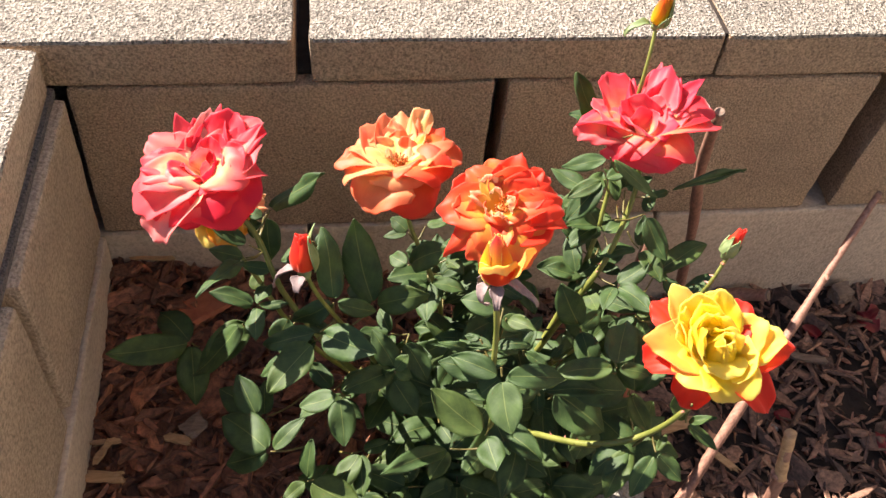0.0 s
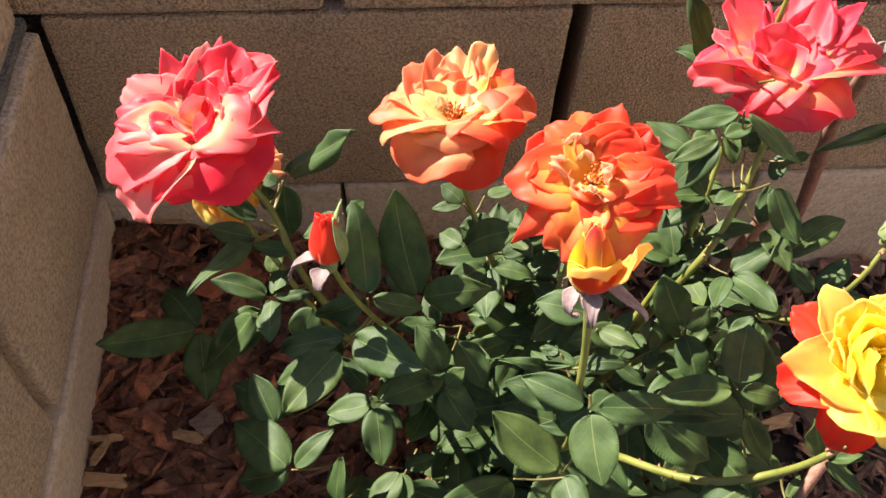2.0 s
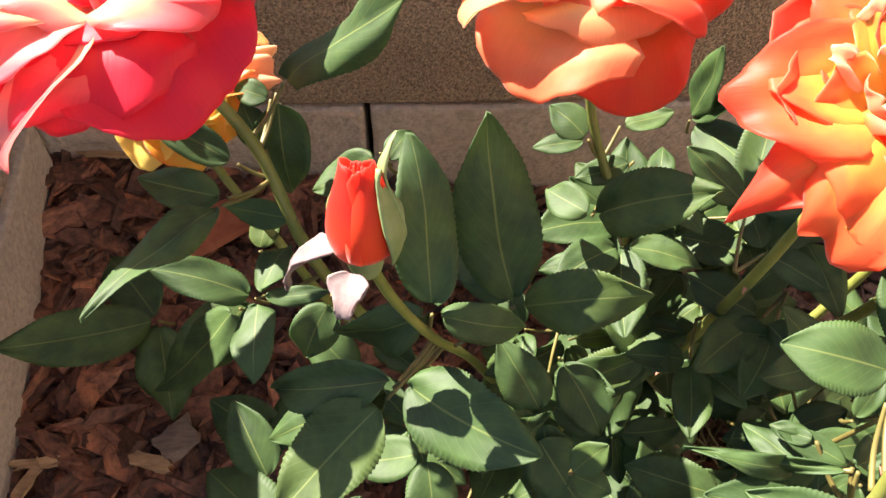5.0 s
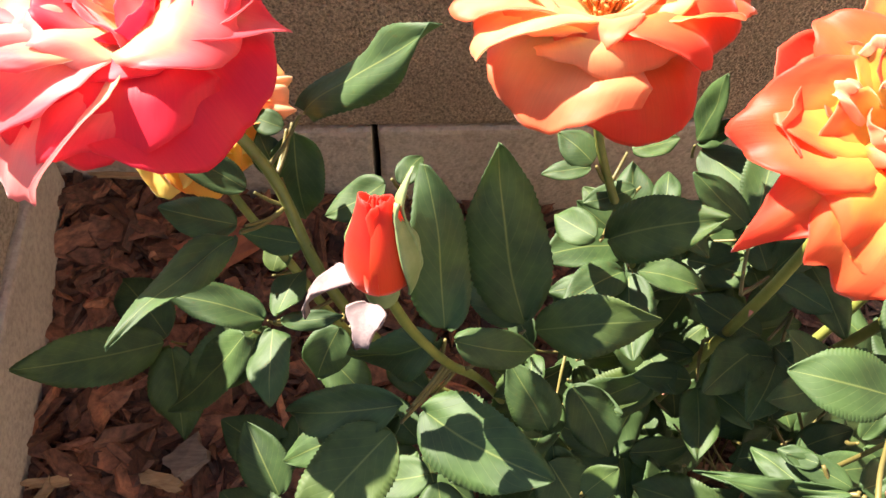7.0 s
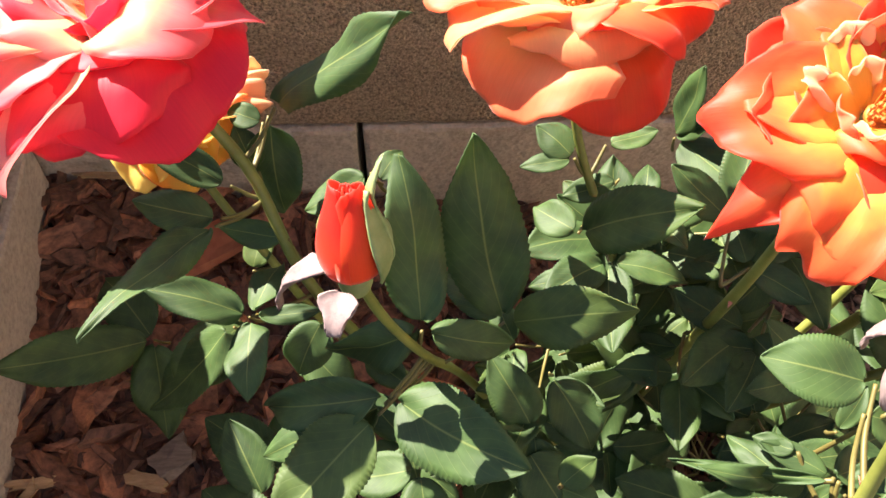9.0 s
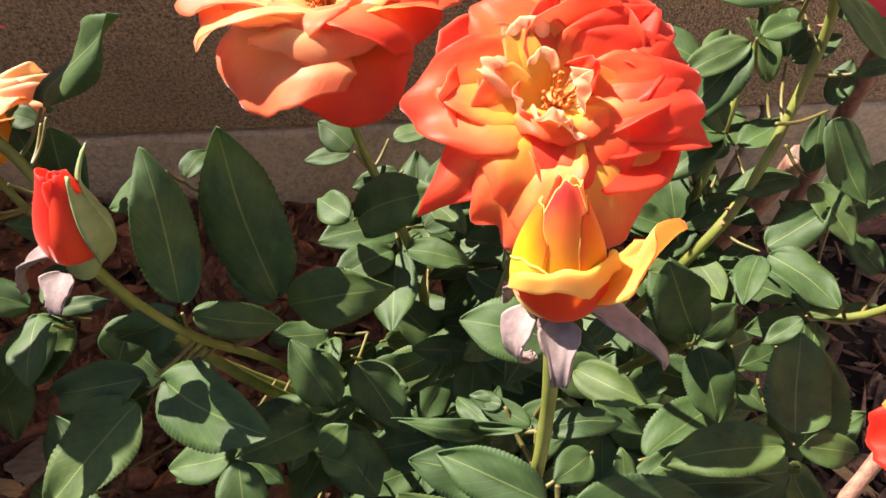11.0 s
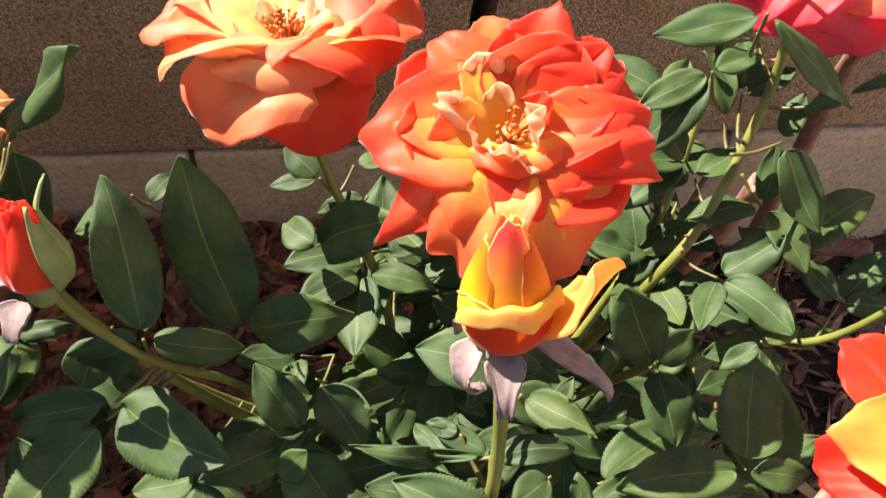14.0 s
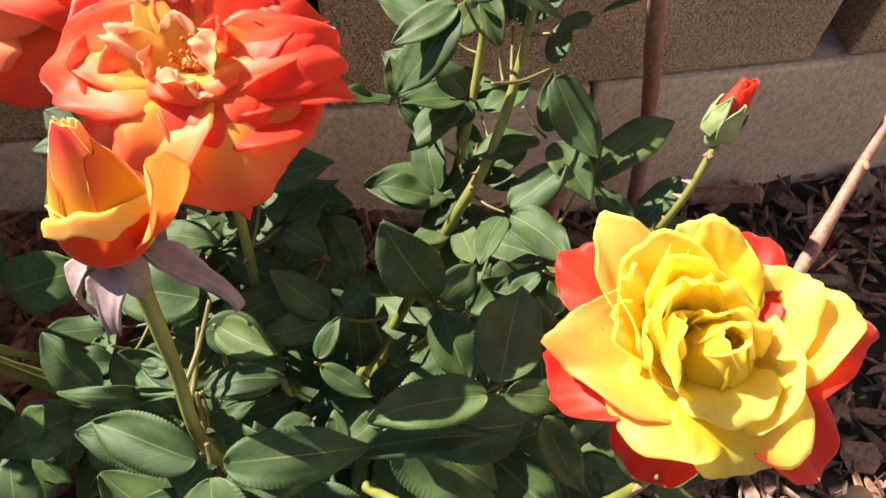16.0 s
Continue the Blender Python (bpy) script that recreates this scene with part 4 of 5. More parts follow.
# the large pinkish red rose, ragged and dense
LARGE, LARGE_AXIS = Vector((0.148, -0.163, 0.384)), (-0.1, -0.05, 0.97)
rose = bloom("large pinkish red rose with ruffled petals", LARGE, LARGE_AXIS, [PINK_IN, PINK_OUT], 8, 0.85, 0)
petal(rose, (-38, -48, -15), 10, 47, 20, skins=SUNLIT)
petal(rose, (-49, -28, -1), 7, 52, 15, skins=SUNLIT)
petal(rose, (-3, -44, -7), 9, 58, 15, cup=-0.35, skins=CRIMSON)
petal(rose, (31, -38, -12), 9, 63, 5, cup=-0.4, skins=CRIMSON)
petal(rose, (-28, -41, -6), 8, 50, 25, cup=-0.2)
petal(rose, (-46, -14, 8), 6, 39, 25)
petal(rose, (-44, -4, 8), 5, 33, 60, skins=SUNLIT, ruffle=0.1)
petal(rose, (-44, 8, 11), 3, 33, 45)
petal(rose, (-38, 30, 15), -1, 39, 15, skins=SUNLIT)
petal(rose, (-20, 47, 23), -4, 36, 0, point=0.55, skins=CRIMSON)
petal(rose, (-5, 42, 18), -3, 18, 20)
petal(rose, (5, 51, 20), -3, 33, 10, point=0.3, skins=SUNLIT)
petal(rose, (13, 52, 18), -3, 28, 20, point=0.3)
petal(rose, (22, 45, 20), -4, 41, 20)
petal(rose, (38, 44, 14), -2, 39, 55)
petal(rose, (43, 33, 12), 1, 33, 30, skins=CRIMSON)
petal(rose, (43, 16, 12), -2, 44, 10, point=0.3)
petal(rose, (49, -3, -3), 7, 36, 5, point=0.4)
petal(rose, (35, -12, 5), 8, 44, 30)
petal(rose, (28, 9, 17), -5, 39, 50, cup=0.9)
petal(rose, (-21, -11, 15), 1, 36, 75, skins=SUNLIT, ruffle=0.1)
petal(rose, (-5, -6, 17), -2, 30, 75, skins=SUNLIT, ruffle=0.1)
petal(rose, (-13, -20, 5), 3, 47, 30, cup=0.2, skins=CRIMSON)
petal(rose, (-30, 12, 15), -2, 30, 40, ruffle=0.12)
petal(rose, (-21, -2, 16), -1, 30, 60, ruffle=0.1)
petal(rose, (14, -21, 5), 3, 39, 45, skins=CRIMSON)
petal(rose, (0, 11, 16), -4, 25, 20, cup=1.2)
petal(rose, (6, 21, 17), -5, 28, 20, cup=1.1)
petal(rose, (13, 24, 16), -5, 30, 25, cup=1.0)
petal(rose, (6, -9, 14), -3, 28, 25, cup=1.2, skins=CRIMSON)
petal(rose, (2, -1, 15), -4, 18, 30, cup=1.4)
petal(rose, (8, 7, 15), -4, 16, 30, cup=1.5, skins=CRIMSON)
petal(rose, (16, 1, 13), -4, 28, 30, cup=1.2)
petal(rose, (-7, 27, 15), -4, 33, 15)
petal(rose, (30, -1, 11), -3, 33, 30, cup=1.0)

# the pink rose against the wall
ROSY, ROSY_AXIS = Vector((0.479, -0.143, 0.396)), (0.0, 0.12, 0.97)
rose = bloom("pink red rose with drooping outer petals", ROSY, ROSY_AXIS, [ROSY_IN, PINK_OUT], 13, 0.86, 0)
petal(rose, (-2, -37, -12), 10, 72, 5, cup=-0.4)
petal(rose, (14, -35, -11), 10, 41, 20, cup=-0.2)
petal(rose, (39, -27, -6), 9, 47, 10, cup=-0.3, skins=CRIMSON)
petal(rose, (61, -1, 9), 8, 55, 5, skins=CRIMSON)
petal(rose, (60, 9, 13), 5, 41, 10, skins=CRIMSON)
petal(rose, (56, 34, 29), -2, 28, 10, point=0.3)
petal(rose, (45, 32, 21), -1, 30, 20, skins=CRIMSON)
petal(rose, (24, 49, 34), -3, 33, 10, point=0.3)
petal(rose, (30, 42, 33), -3, 39, 20)
petal(rose, (32, 33, 31), -3, 28, 15)
petal(rose, (-20, 45, 30), -4, 44, 10, skins=CRIMSON)
petal(rose, (2, 40, 26), -2, 18, 60, ruffle=0.12)
petal(rose, (-37, 19, 18), -2, 41, 15)
petal(rose, (-54, 6, 7), 7, 33, 10)
petal(rose, (-54, -6, -1), 9, 33, 15, skins=PALE_BACK, roll=-30)
petal(rose, (-28, -21, -8), 12, 28, 10, skins=PALE_BACK)
petal(rose, (-23, -26, -6), 12, 41, 15, skins=CRIMSON)
petal(rose, (2, 16, 26), -4, 36, 10)
petal(rose, (-11, 15, 23), -3, 36, 20)
petal(rose, (17, 19, 25), -4, 30, 10, point=0.3)
petal(rose, (-19, -3, 17), 3, 47, 35)
petal(rose, (23, -5, 17), 0, 39, 50)
petal(rose, (34, 6, 18), -3, 36, 30)
petal(rose, (8, -1, 19), -3, 36, 20, cup=1.1)
petal(rose, (-1, 6, 19), -4, 30, 20, cup=1.2)

# the yellow rose, a ball of yellow over red outer petals
YELLOW, YELLOW_AXIS = Vector((0.5042, -0.3113, 0.3391)), (-0.05, -0.1, 1.0)
rose = bloom("bright yellow rose with red-orange outer petals", YELLOW, YELLOW_AXIS, [YELLOW_IN, YELLOW_OUT], 21, 0.71, 0)
petal(rose, (58, -1, 1), 5, 37, 0, skins=RED, point=0.15, ruffle=0.075, rough=0.85)
petal(rose, (38, -39, -23), 7, 35, 0, skins=RED, point=0.25, ruffle=0.075, rough=0.85)
petal(rose, (-27, -24, -25), 8, 33, 10, skins=RED, ruffle=0.075, rough=0.85)
petal(rose, (-51, 6, -13), 7, 34, 10, skins=RED, ruffle=0.075, rough=0.85)
petal(rose, (-51, 16, 4), 6, 46, 10, skins=FLUSH, point=0.3, ruffle=0.075, rough=0.85)
petal(rose, (-38, 44, 6), 3, 37, 5, skins=RED, ruffle=0.075, rough=0.85)
petal(rose, (30, 38, 9), 3, 32, 5, skins=RED, ruffle=0.075, rough=0.85)
petal(rose, (-25, 42, 28), -6, 33, 30, cup=1.1, ruffle=0.075, rough=0.85)
petal(rose, (-16, 33, 31), -5, 44, 25, cup=0.9, ruffle=0.075, rough=0.85)
petal(rose, (3, 40, 26), -3, 41, 20, ruffle=0.075, rough=0.85)
petal(rose, (10, 33, 32), -8, 35, 10, cup=1.1, ruffle=0.075, rough=0.85)
petal(rose, (32, 17, 20), -5, 38, 35, cup=0.8, ruffle=0.075, rough=0.85)
petal(rose, (46, 9, 16), -3, 44, 20, cup=0.9, ruffle=0.075, rough=0.85)
petal(rose, (22, -7, 17), -6, 49, 25, cup=0.8, ruffle=0.075, rough=0.85)
petal(rose, (-35, -15, 4), 8, 46, 20, cup=-0.3, ruffle=0.075, rough=0.85)
petal(rose, (-2, -23, 13), 6, 35, 45, cup=0.2, ruffle=0.075, rough=0.85)
petal(rose, (4, -35, -5), 9, 44, 15, ruffle=0.075, rough=0.85)
petal(rose, (-15, 14, 35), -10, 38, -10, cup=1.5, ruffle=0.075, rough=0.85)
petal(rose, (-7, 16, 33), -9, 33, 10, cup=1.4, ruffle=0.075, rough=0.85)
petal(rose, (2, 15, 32), -9, 38, 10, cup=1.3, ruffle=0.075, rough=0.85)
petal(rose, (-17, 2, 37), -9, 35, -10, cup=1.3, ruffle=0.075, rough=0.85)
petal(rose, (-30, 15, 22), -4, 27, 20, cup=1.0, ruffle=0.075, rough=0.85)
petal(rose, (-23, 6, 27), -8, 33, 15, cup=1.2, ruffle=0.075, rough=0.85)
petal(rose, (3, 5, 31), -8, 33, 20, cup=1.2, ruffle=0.075, rough=0.85)
petal(rose, (-1, 6, 25), -6, 16, 30, cup=1.2, ruffle=0.075, rough=0.85)
petal(rose, (-10, 6, 28), -6, 24, 30, cup=1.3, ruffle=0.075, rough=0.85)
petal(rose, (-1, 0, 22), -4, 27, 40, cup=0.8, ruffle=0.075, rough=0.85)
petal(rose, (-6, 28, 28), -5, 35, 20, cup=1.0, ruffle=0.075, rough=0.85)
petal(rose, (-24, 26, 25), -5, 35, 15, cup=1.0, ruffle=0.075, rough=0.85)
petal(rose, (-19, -9, 11), 4, 35, 40, cup=0.4, ruffle=0.075, rough=0.85)
for turn, high in ((-70, 0.027), (60, 0.03), (180, 0.028)):
    wrapped_petal(rose[0], YELLOW, YELLOW_AXIS, high, 0.026, turn, 100, 1.0, 0.0012, [YELLOW_OUT, YELLOW_IN], turn)

# the small rose behind the red one
SMALL, SMALL_AXIS = Vector((0.147, -0.152, 0.324)), (0.1, 0.0, 0.95)
rose = bloom("small yellow and orange rose hidden behind a red one", SMALL, SMALL_AXIS, [YELLOW_IN, DUSKY], 24, 0.58, 0)
petal(rose, (27, -12, -4), 6, 29, 10, skins=[DUSKY, EMBER])
petal(rose, (12, -26, -8), 7, 29, 10, skins=[DUSKY, EMBER])
petal(rose, (36, 15, 17), 2, 16, 45, ruffle=0.14, skins=[CREAM, DUSKY])
petal(rose, (38, 4, 13), 2, 18, 45, ruffle=0.14, skins=[CREAM, DUSKY])
petal(rose, (29, 6, 15), 2, 20, 45, ruffle=0.14, skins=[CREAM, DUSKY])
whorl(rose, 5, 90, 0.046, 0.046, 25)
whorl(rose, 5, 66, 0.046, 0.04, 40)
whorl(rose, 5, 40, 0.042, 0.036, 40)
whorl(rose, 4, 18, 0.036, 0.03, 30)

bud("red rosebud with an opening green calyx", (0.2185, -0.237, 0.3665), (-0.03, 0.35, 0.92), 0.0262, 0.0262, [RED_OUT, RED_OUT], 1, [(-112, 14, 1, 1.05), (-62, 12, 6, 1.25), (75, 102, 148, 0.8), (160, 112, 140, 0.4), (20, 14, 2, 0.9)])
bud("red and yellow rosebud on a long stalk", (0.484, -0.1, 0.468), (0.1, 0.0, 1.0), 0.024, 0.019, [YELLOW_IN, FLAME], 2, [(-90, 15, 2, 1.0), (-20, 15, 4, 0.9), (100, 60, 150, 0.9), (200, 40, 3, 0.5), (-130, 15, 1, 0.9)])
bud("red-tipped green rosebud on a thorny stalk", (0.5415, -0.223, 0.344), (0.34, 0.25, 0.92), 0.0225, 0.0165, [RED_OUT, RED_OUT], 3, [(170, 14, 0, 0.72), (105, 14, 0, 0.75), (45, 14, 0, 0.66), (-135, 14, 0, 0.55)])
HALF = Vector((0.344, -0.2802, 0.4045))
HALF_AXIS = (-0.06, 0.28, 0.94)
half = bud("half-open yellow and orange rosebud with mauve sepals", HALF, HALF_AXIS, 0.0325, 0.0226, [YELLOW_IN, FLAME], 4, [(120, 105, 225, 0.6), (-115, 108, 126, 0.72), (172, 110, 140, 0.44), (-20, 110, 160, 0.4), (40, 110, 160, 0.4)], mauve=True)
wrapped_petal(half, HALF, HALF_AXIS, 0.033, 0.0238, 178, 58, 0.8, 0.0001, [FLAME, YELLOW_IN], 3)
wrapped_petal(half, HALF, HALF_AXIS, 0.033, 0.0234, -28, 50, 0.82, 0.0001, [FLAME, YELLOW_IN], 5)
wrapped_petal(half, HALF, HALF_AXIS, 0.0342, 0.0218, -98, 62, 0.99, 0.0001, [BLUSH_TIP, YELLOW_IN], 2, "yellow inner petal with a crimson tip")
wrapped_petal(half, HALF, HALF_AXIS, 0.033, 0.0242, -140, 46, 0.44, 0.0006, [YELLOW_OUT, YELLOW_IN], 7)
wrapped_petal(half, HALF, HALF_AXIS, 0.033, 0.0252, -80, 78, 0.44, 0.001, [EMBER, YELLOW_IN], 8, "ember orange outer petal with a folded yellow rim", 0.0042)
tongue = (half, flower_frame(HALF, HALF_AXIS), [YELLOW_IN, EMBER], 1.0, random.Random(6))
petal(tongue, (16, -7, 27), -8, 16, 55, cup=0.7, ruffle=0.16)["label"] = "crumpled yellow petal bent outward"

# canes
cane([ORANGE + Vector((0, 0, -0.006)), (0.3, -0.156, 0.313), (0.325, -0.185, 0.246), (0.335, -0.2, 0.15), BASE], [0.002, 0.0024, 0.003, 0.004, 0.006], thorns=4)
cane([LARGE + Vector((0, 0, -0.006)), (0.178, -0.175, 0.33), (0.2, -0.2, 0.27), (0.26, -0.21, 0.15), BASE], [0.0024, 0.0028, 0.003, 0.004, 0.006], thorns=4)
cane([(0.2185, -0.238, 0.3635), (0.226, -0.239, 0.335), (0.239, -0.236, 0.297), (0.258, -0.216, 0.22), (0.3, -0.215, 0.12), BASE], [0.0022, 0.002, 0.0022, 0.0026, 0.0032, 0.005], thorns=2)
cane([CORAL + Vector((0, 0.002, -0.006)), (0.36, -0.21, 0.3), (0.355, -0.205, 0.15), BASE], [0.0022, 0.0028, 0.0035, 0.005], thorns=3)
cane([HALF + Vector((0.001, -0.002, -0.012)), (0.347, -0.294, 0.362), (0.348, -0.305, 0.315), (0.36, -0.29, 0.2), BASE], [0.0032, 0.0026, 0.0026, 0.003, 0.005], thorns=3)
cane([ROSY + Vector((0, 0, -0.006)), (0.488, -0.15, 0.345), (0.47, -0.18, 0.295), (0.448, -0.196, 0.255), (0.41, -0.2, 0.13), BASE], [0.0026, 0.0028, 0.003, 0.0034, 0.004, 0.006], thorns=6)
cane([(0.484, -0.1, 0.465), (0.48, -0.115, 0.43), (0.475, -0.13, 0.33), (0.455, -0.17, 0.25), (0.41, -0.2, 0.1)], [0.0018, 0.002, 0.0024, 0.003, 0.004])
cane([(0.5435, -0.224, 0.342), (0.528, -0.238, 0.315), (0.515, -0.235, 0.27), (0.486, -0.22, 0.238), (0.44, -0.215, 0.18), BASE], [0.0022, 0.002, 0.0024, 0.0026, 0.0034, 0.005], thorns=6)
cane([YELLOW + Vector((0, 0, -0.006)), (0.487, -0.335, 0.315), (0.466, -0.334, 0.265), (0.43, -0.325, 0.235), (0.39, -0.28, 0.17), BASE], [0.0026, 0.0026, 0.003, 0.0034, 0.0038, 0.005], thorns=4)
cane([SMALL + Vector((0, 0, -0.005)), (0.17, -0.17, 0.27), (0.22, -0.19, 0.17), BASE], [0.002, 0.0024, 0.003, 0.005])

# leaves that stand out, from the side wall to the open side
rose_leaf((0.102, -0.162, 0.147), (0.098, -0.166, 0.161), (0.032, -0.191, 0.190, 0.41), (0.096, -0.204, 0.111, 0.52), (0.061, -0.122, 0.156, 0.53), facing=(0.07, -0.34, 0.89), fold=(0, 7))
rose_leaf((0.159, -0.186, 0.212), (0.155, -0.190, 0.226), (0.107, -0.208, 0.173, 0.38), facing=(-0.1, -0.14, 0.9), fold=(0, 7))
rose_leaf((0.198, -0.198, 0.275), (0.176, -0.214, 0.288), (0.143, -0.210, 0.306, 0.48), (0.185, -0.189, 0.285, 0.56), (0.201, -0.211, 0.285, 0.35), (0.176, -0.246, 0.293, 0.60), facing=(-0.12, -0.15, 0.9), fold=(0, 7))
rose_leaf((0.183, -0.181, 0.315), (0.171, -0.201, 0.330), (0.146, -0.248, 0.360, 0.23), facing=(-0.1, -0.19, 0.87), fold=(0, 7))
rose_leaf((0.193, -0.192, 0.290), (0.190, -0.190, 0.302), (0.164, -0.183, 0.302, 0.48), facing=(0.07, -0.67, 0.68), fold=(0, 7))
rose_leaf((0.183, -0.181, 0.315), (0.172, -0.197, 0.328), (0.146, -0.195, 0.338, 0.56), facing=(-0.1, -0.2, 0.87), fold=(0, 7))
rose_leaf((0.183, -0.181, 0.315), (0.173, -0.181, 0.324), (0.145, -0.171, 0.337, 0.45), facing=(0.09, -0.68, 0.67), fold=(0, 7))
rose_leaf((0.178, -0.175, 0.330), (0.191, -0.166, 0.347), (0.234, -0.184, 0.405, 0.26), facing=(-0.13, -0.26, 0.83), fold=(0, 7))
rose_leaf((0.180, -0.177, 0.325), (0.186, -0.157, 0.332), (0.187, -0.174, 0.294, 0.56), facing=(0.07, -0.7, 0.66), fold=(0, 7))
rose_leaf((0.180, -0.177, 0.325), (0.184, -0.159, 0.331), (0.171, -0.154, 0.333, 0.76), facing=(-0.13, -0.25, 0.84), fold=(0, 7))
rose_leaf((0.185, -0.183, 0.310), (0.180, -0.168, 0.314), (0.174, -0.160, 0.330, 0.73), facing=(-0.12, -0.23, 0.85), fold=(0, 7))
rose_leaf((0.224, -0.152, 0.280), (0.220, -0.156, 0.294), (0.192, -0.160, 0.274, 0.55), facing=(-0.19, -0.23, 0.86), fold=(0, 7))
rose_leaf((0.226, -0.144, 0.262), (0.222, -0.148, 0.276), (0.233, -0.133, 0.279, 0.66), facing=(-0.19, -0.22, 0.86), fold=(0, 7))
rose_leaf((0.236, -0.237, 0.306), (0.237, -0.236, 0.319), (0.232, -0.199, 0.363, 0.40), (0.270, -0.236, 0.304, 0.44), (0.200, -0.228, 0.281, 0.36), facing=(0.03, -0.64, 0.69), fold=(0, 7))
rose_leaf((0.245, -0.229, 0.271), (0.267, -0.223, 0.294), (0.254, -0.187, 0.359, 0.41), (0.309, -0.231, 0.316, 0.52), (0.249, -0.190, 0.288, 0.56), facing=(0.0, -0.64, 0.69), fold=(0, 7))
rose_leaf((0.238, -0.236, 0.300), (0.226, -0.253, 0.306), (0.179, -0.246, 0.282, 0.37), (0.264, -0.283, 0.323, 0.58), facing=(-0.07, -0.31, 0.92), fold=(0, 7))
rose_leaf((0.239, -0.236, 0.297), (0.222, -0.257, 0.300), (0.186, -0.288, 0.282, 0.59), facing=(-0.19, -0.09, 0.93), fold=(0, 7))
rose_leaf((0.241, -0.234, 0.291), (0.224, -0.252, 0.296), (0.177, -0.255, 0.248, 0.33), facing=(-0.2, -0.1, 0.92), fold=(0, 7))
rose_leaf((0.242, -0.233, 0.284), (0.233, -0.245, 0.291), (0.215, -0.228, 0.282, 0.47), facing=(-0.21, -0.1, 0.92), fold=(0, 7))
rose_leaf((0.285, -0.245, 0.208), (0.281, -0.249, 0.222), (0.300, -0.277, 0.207, 0.77), facing=(-0.15, -0.28, 0.93), fold=(0, 7))
rose_leaf((0.357, -0.207, 0.212), (0.338, -0.215, 0.221), (0.298, -0.228, 0.201, 0.54), facing=(-0.23, -0.31, 0.9), fold=(0, 7))
rose_leaf((0.310, -0.168, 0.285), (0.297, -0.192, 0.303), (0.324, -0.209, 0.345, 0.47), (0.282, -0.176, 0.298, 0.71), facing=(-0.2, -0.39, 0.87), fold=(0, 7))
rose_leaf((0.306, -0.163, 0.296), (0.299, -0.161, 0.307), (0.285, -0.149, 0.313, 0.80), (0.278, -0.162, 0.305, 0.46), facing=(-0.32, -0.22, 0.84), fold=(0, 7))
rose_leaf((0.310, -0.168, 0.285), (0.319, -0.163, 0.295), (0.297, -0.165, 0.287, 0.55), facing=(-0.34, -0.21, 0.85), fold=(0, 7))
rose_leaf((0.306, -0.163, 0.296), (0.314, -0.151, 0.302), (0.335, -0.147, 0.305, 0.56), facing=(-0.34, -0.23, 0.84), fold=(0, 7))
rose_leaf((0.356, -0.128, 0.266), (0.352, -0.132, 0.280), (0.353, -0.129, 0.322, 0.45), (0.363, -0.142, 0.309, 0.36), (0.373, -0.166, 0.285, 0.56), facing=(-0.37, -0.22, 0.82), fold=(0, 7))
rose_leaf((0.326, -0.186, 0.238), (0.320, -0.181, 0.251), (0.287, -0.180, 0.238, 0.43), facing=(-0.33, -0.16, 0.88), fold=(0, 7))
rose_leaf((0.398, -0.178, 0.252), (0.394, -0.182, 0.266), (0.367, -0.205, 0.252, 0.55), (0.404, -0.216, 0.259, 0.57), facing=(-0.08, -0.65, 0.66), fold=(0, 7))
rose_leaf((0.391, -0.176, 0.253), (0.387, -0.180, 0.267), (0.341, -0.186, 0.249, 0.26), facing=(-0.07, -0.65, 0.66), fold=(0, 7))
rose_leaf((0.386, -0.185, 0.213), (0.382, -0.189, 0.227), (0.358, -0.182, 0.230, 0.64), facing=(-0.4, -0.13, 0.87), fold=(0, 7))
rose_leaf((0.357, -0.207, 0.212), (0.364, -0.192, 0.225), (0.338, -0.209, 0.213, 0.65), facing=(-0.38, -0.13, 0.88), fold=(0, 7))
rose_leaf((0.432, -0.198, 0.203), (0.403, -0.202, 0.220), (0.355, -0.221, 0.208, 0.49), facing=(-0.3, -0.32, 0.87), fold=(0, 7))
rose_leaf((0.164, -0.178, 0.205), (0.160, -0.182, 0.219), (0.119, -0.203, 0.182, 0.53), facing=(0.08, -0.64, 0.69), fold=(0, 7))
rose_leaf((0.169, -0.252, 0.164), (0.165, -0.256, 0.178), (0.148, -0.223, 0.196, 0.64), facing=(0.08, -0.59, 0.71), fold=(0, 7))
rose_leaf((0.178, -0.173, 0.253), (0.168, -0.178, 0.256), (0.173, -0.162, 0.266, 0.75), facing=(-0.11, -0.17, 0.88), fold=(0, 7))
rose_leaf((0.296, -0.218, 0.224), (0.292, -0.222, 0.238), (0.312, -0.249, 0.212, 0.59), facing=(-0.01, -0.62, 0.7), fold=(0, 7))
rose_leaf((0.199, -0.182, 0.212), (0.183, -0.193, 0.214), (0.206, -0.217, 0.202, 0.68), facing=(-0.02, -0.34, 0.91), fold=(0, 7))
rose_leaf((0.195, -0.180, 0.220), (0.196, -0.192, 0.238), (0.183, -0.211, 0.216, 0.75), facing=(-0.03, -0.36, 0.9), fold=(0, 7))
rose_leaf((0.347, -0.297, 0.350), (0.356, -0.272, 0.355), (0.327, -0.264, 0.358, 0.71), facing=(-0.47, -0.07, 0.85), fold=(0, 7))
rose_leaf((0.439, -0.238, 0.260), (0.435, -0.242, 0.274), (0.414, -0.227, 0.316, 0.55), (0.453, -0.232, 0.283, 0.80), (0.442, -0.273, 0.256, 0.64), facing=(-0.05, -0.63, 0.68), fold=(0, 7))
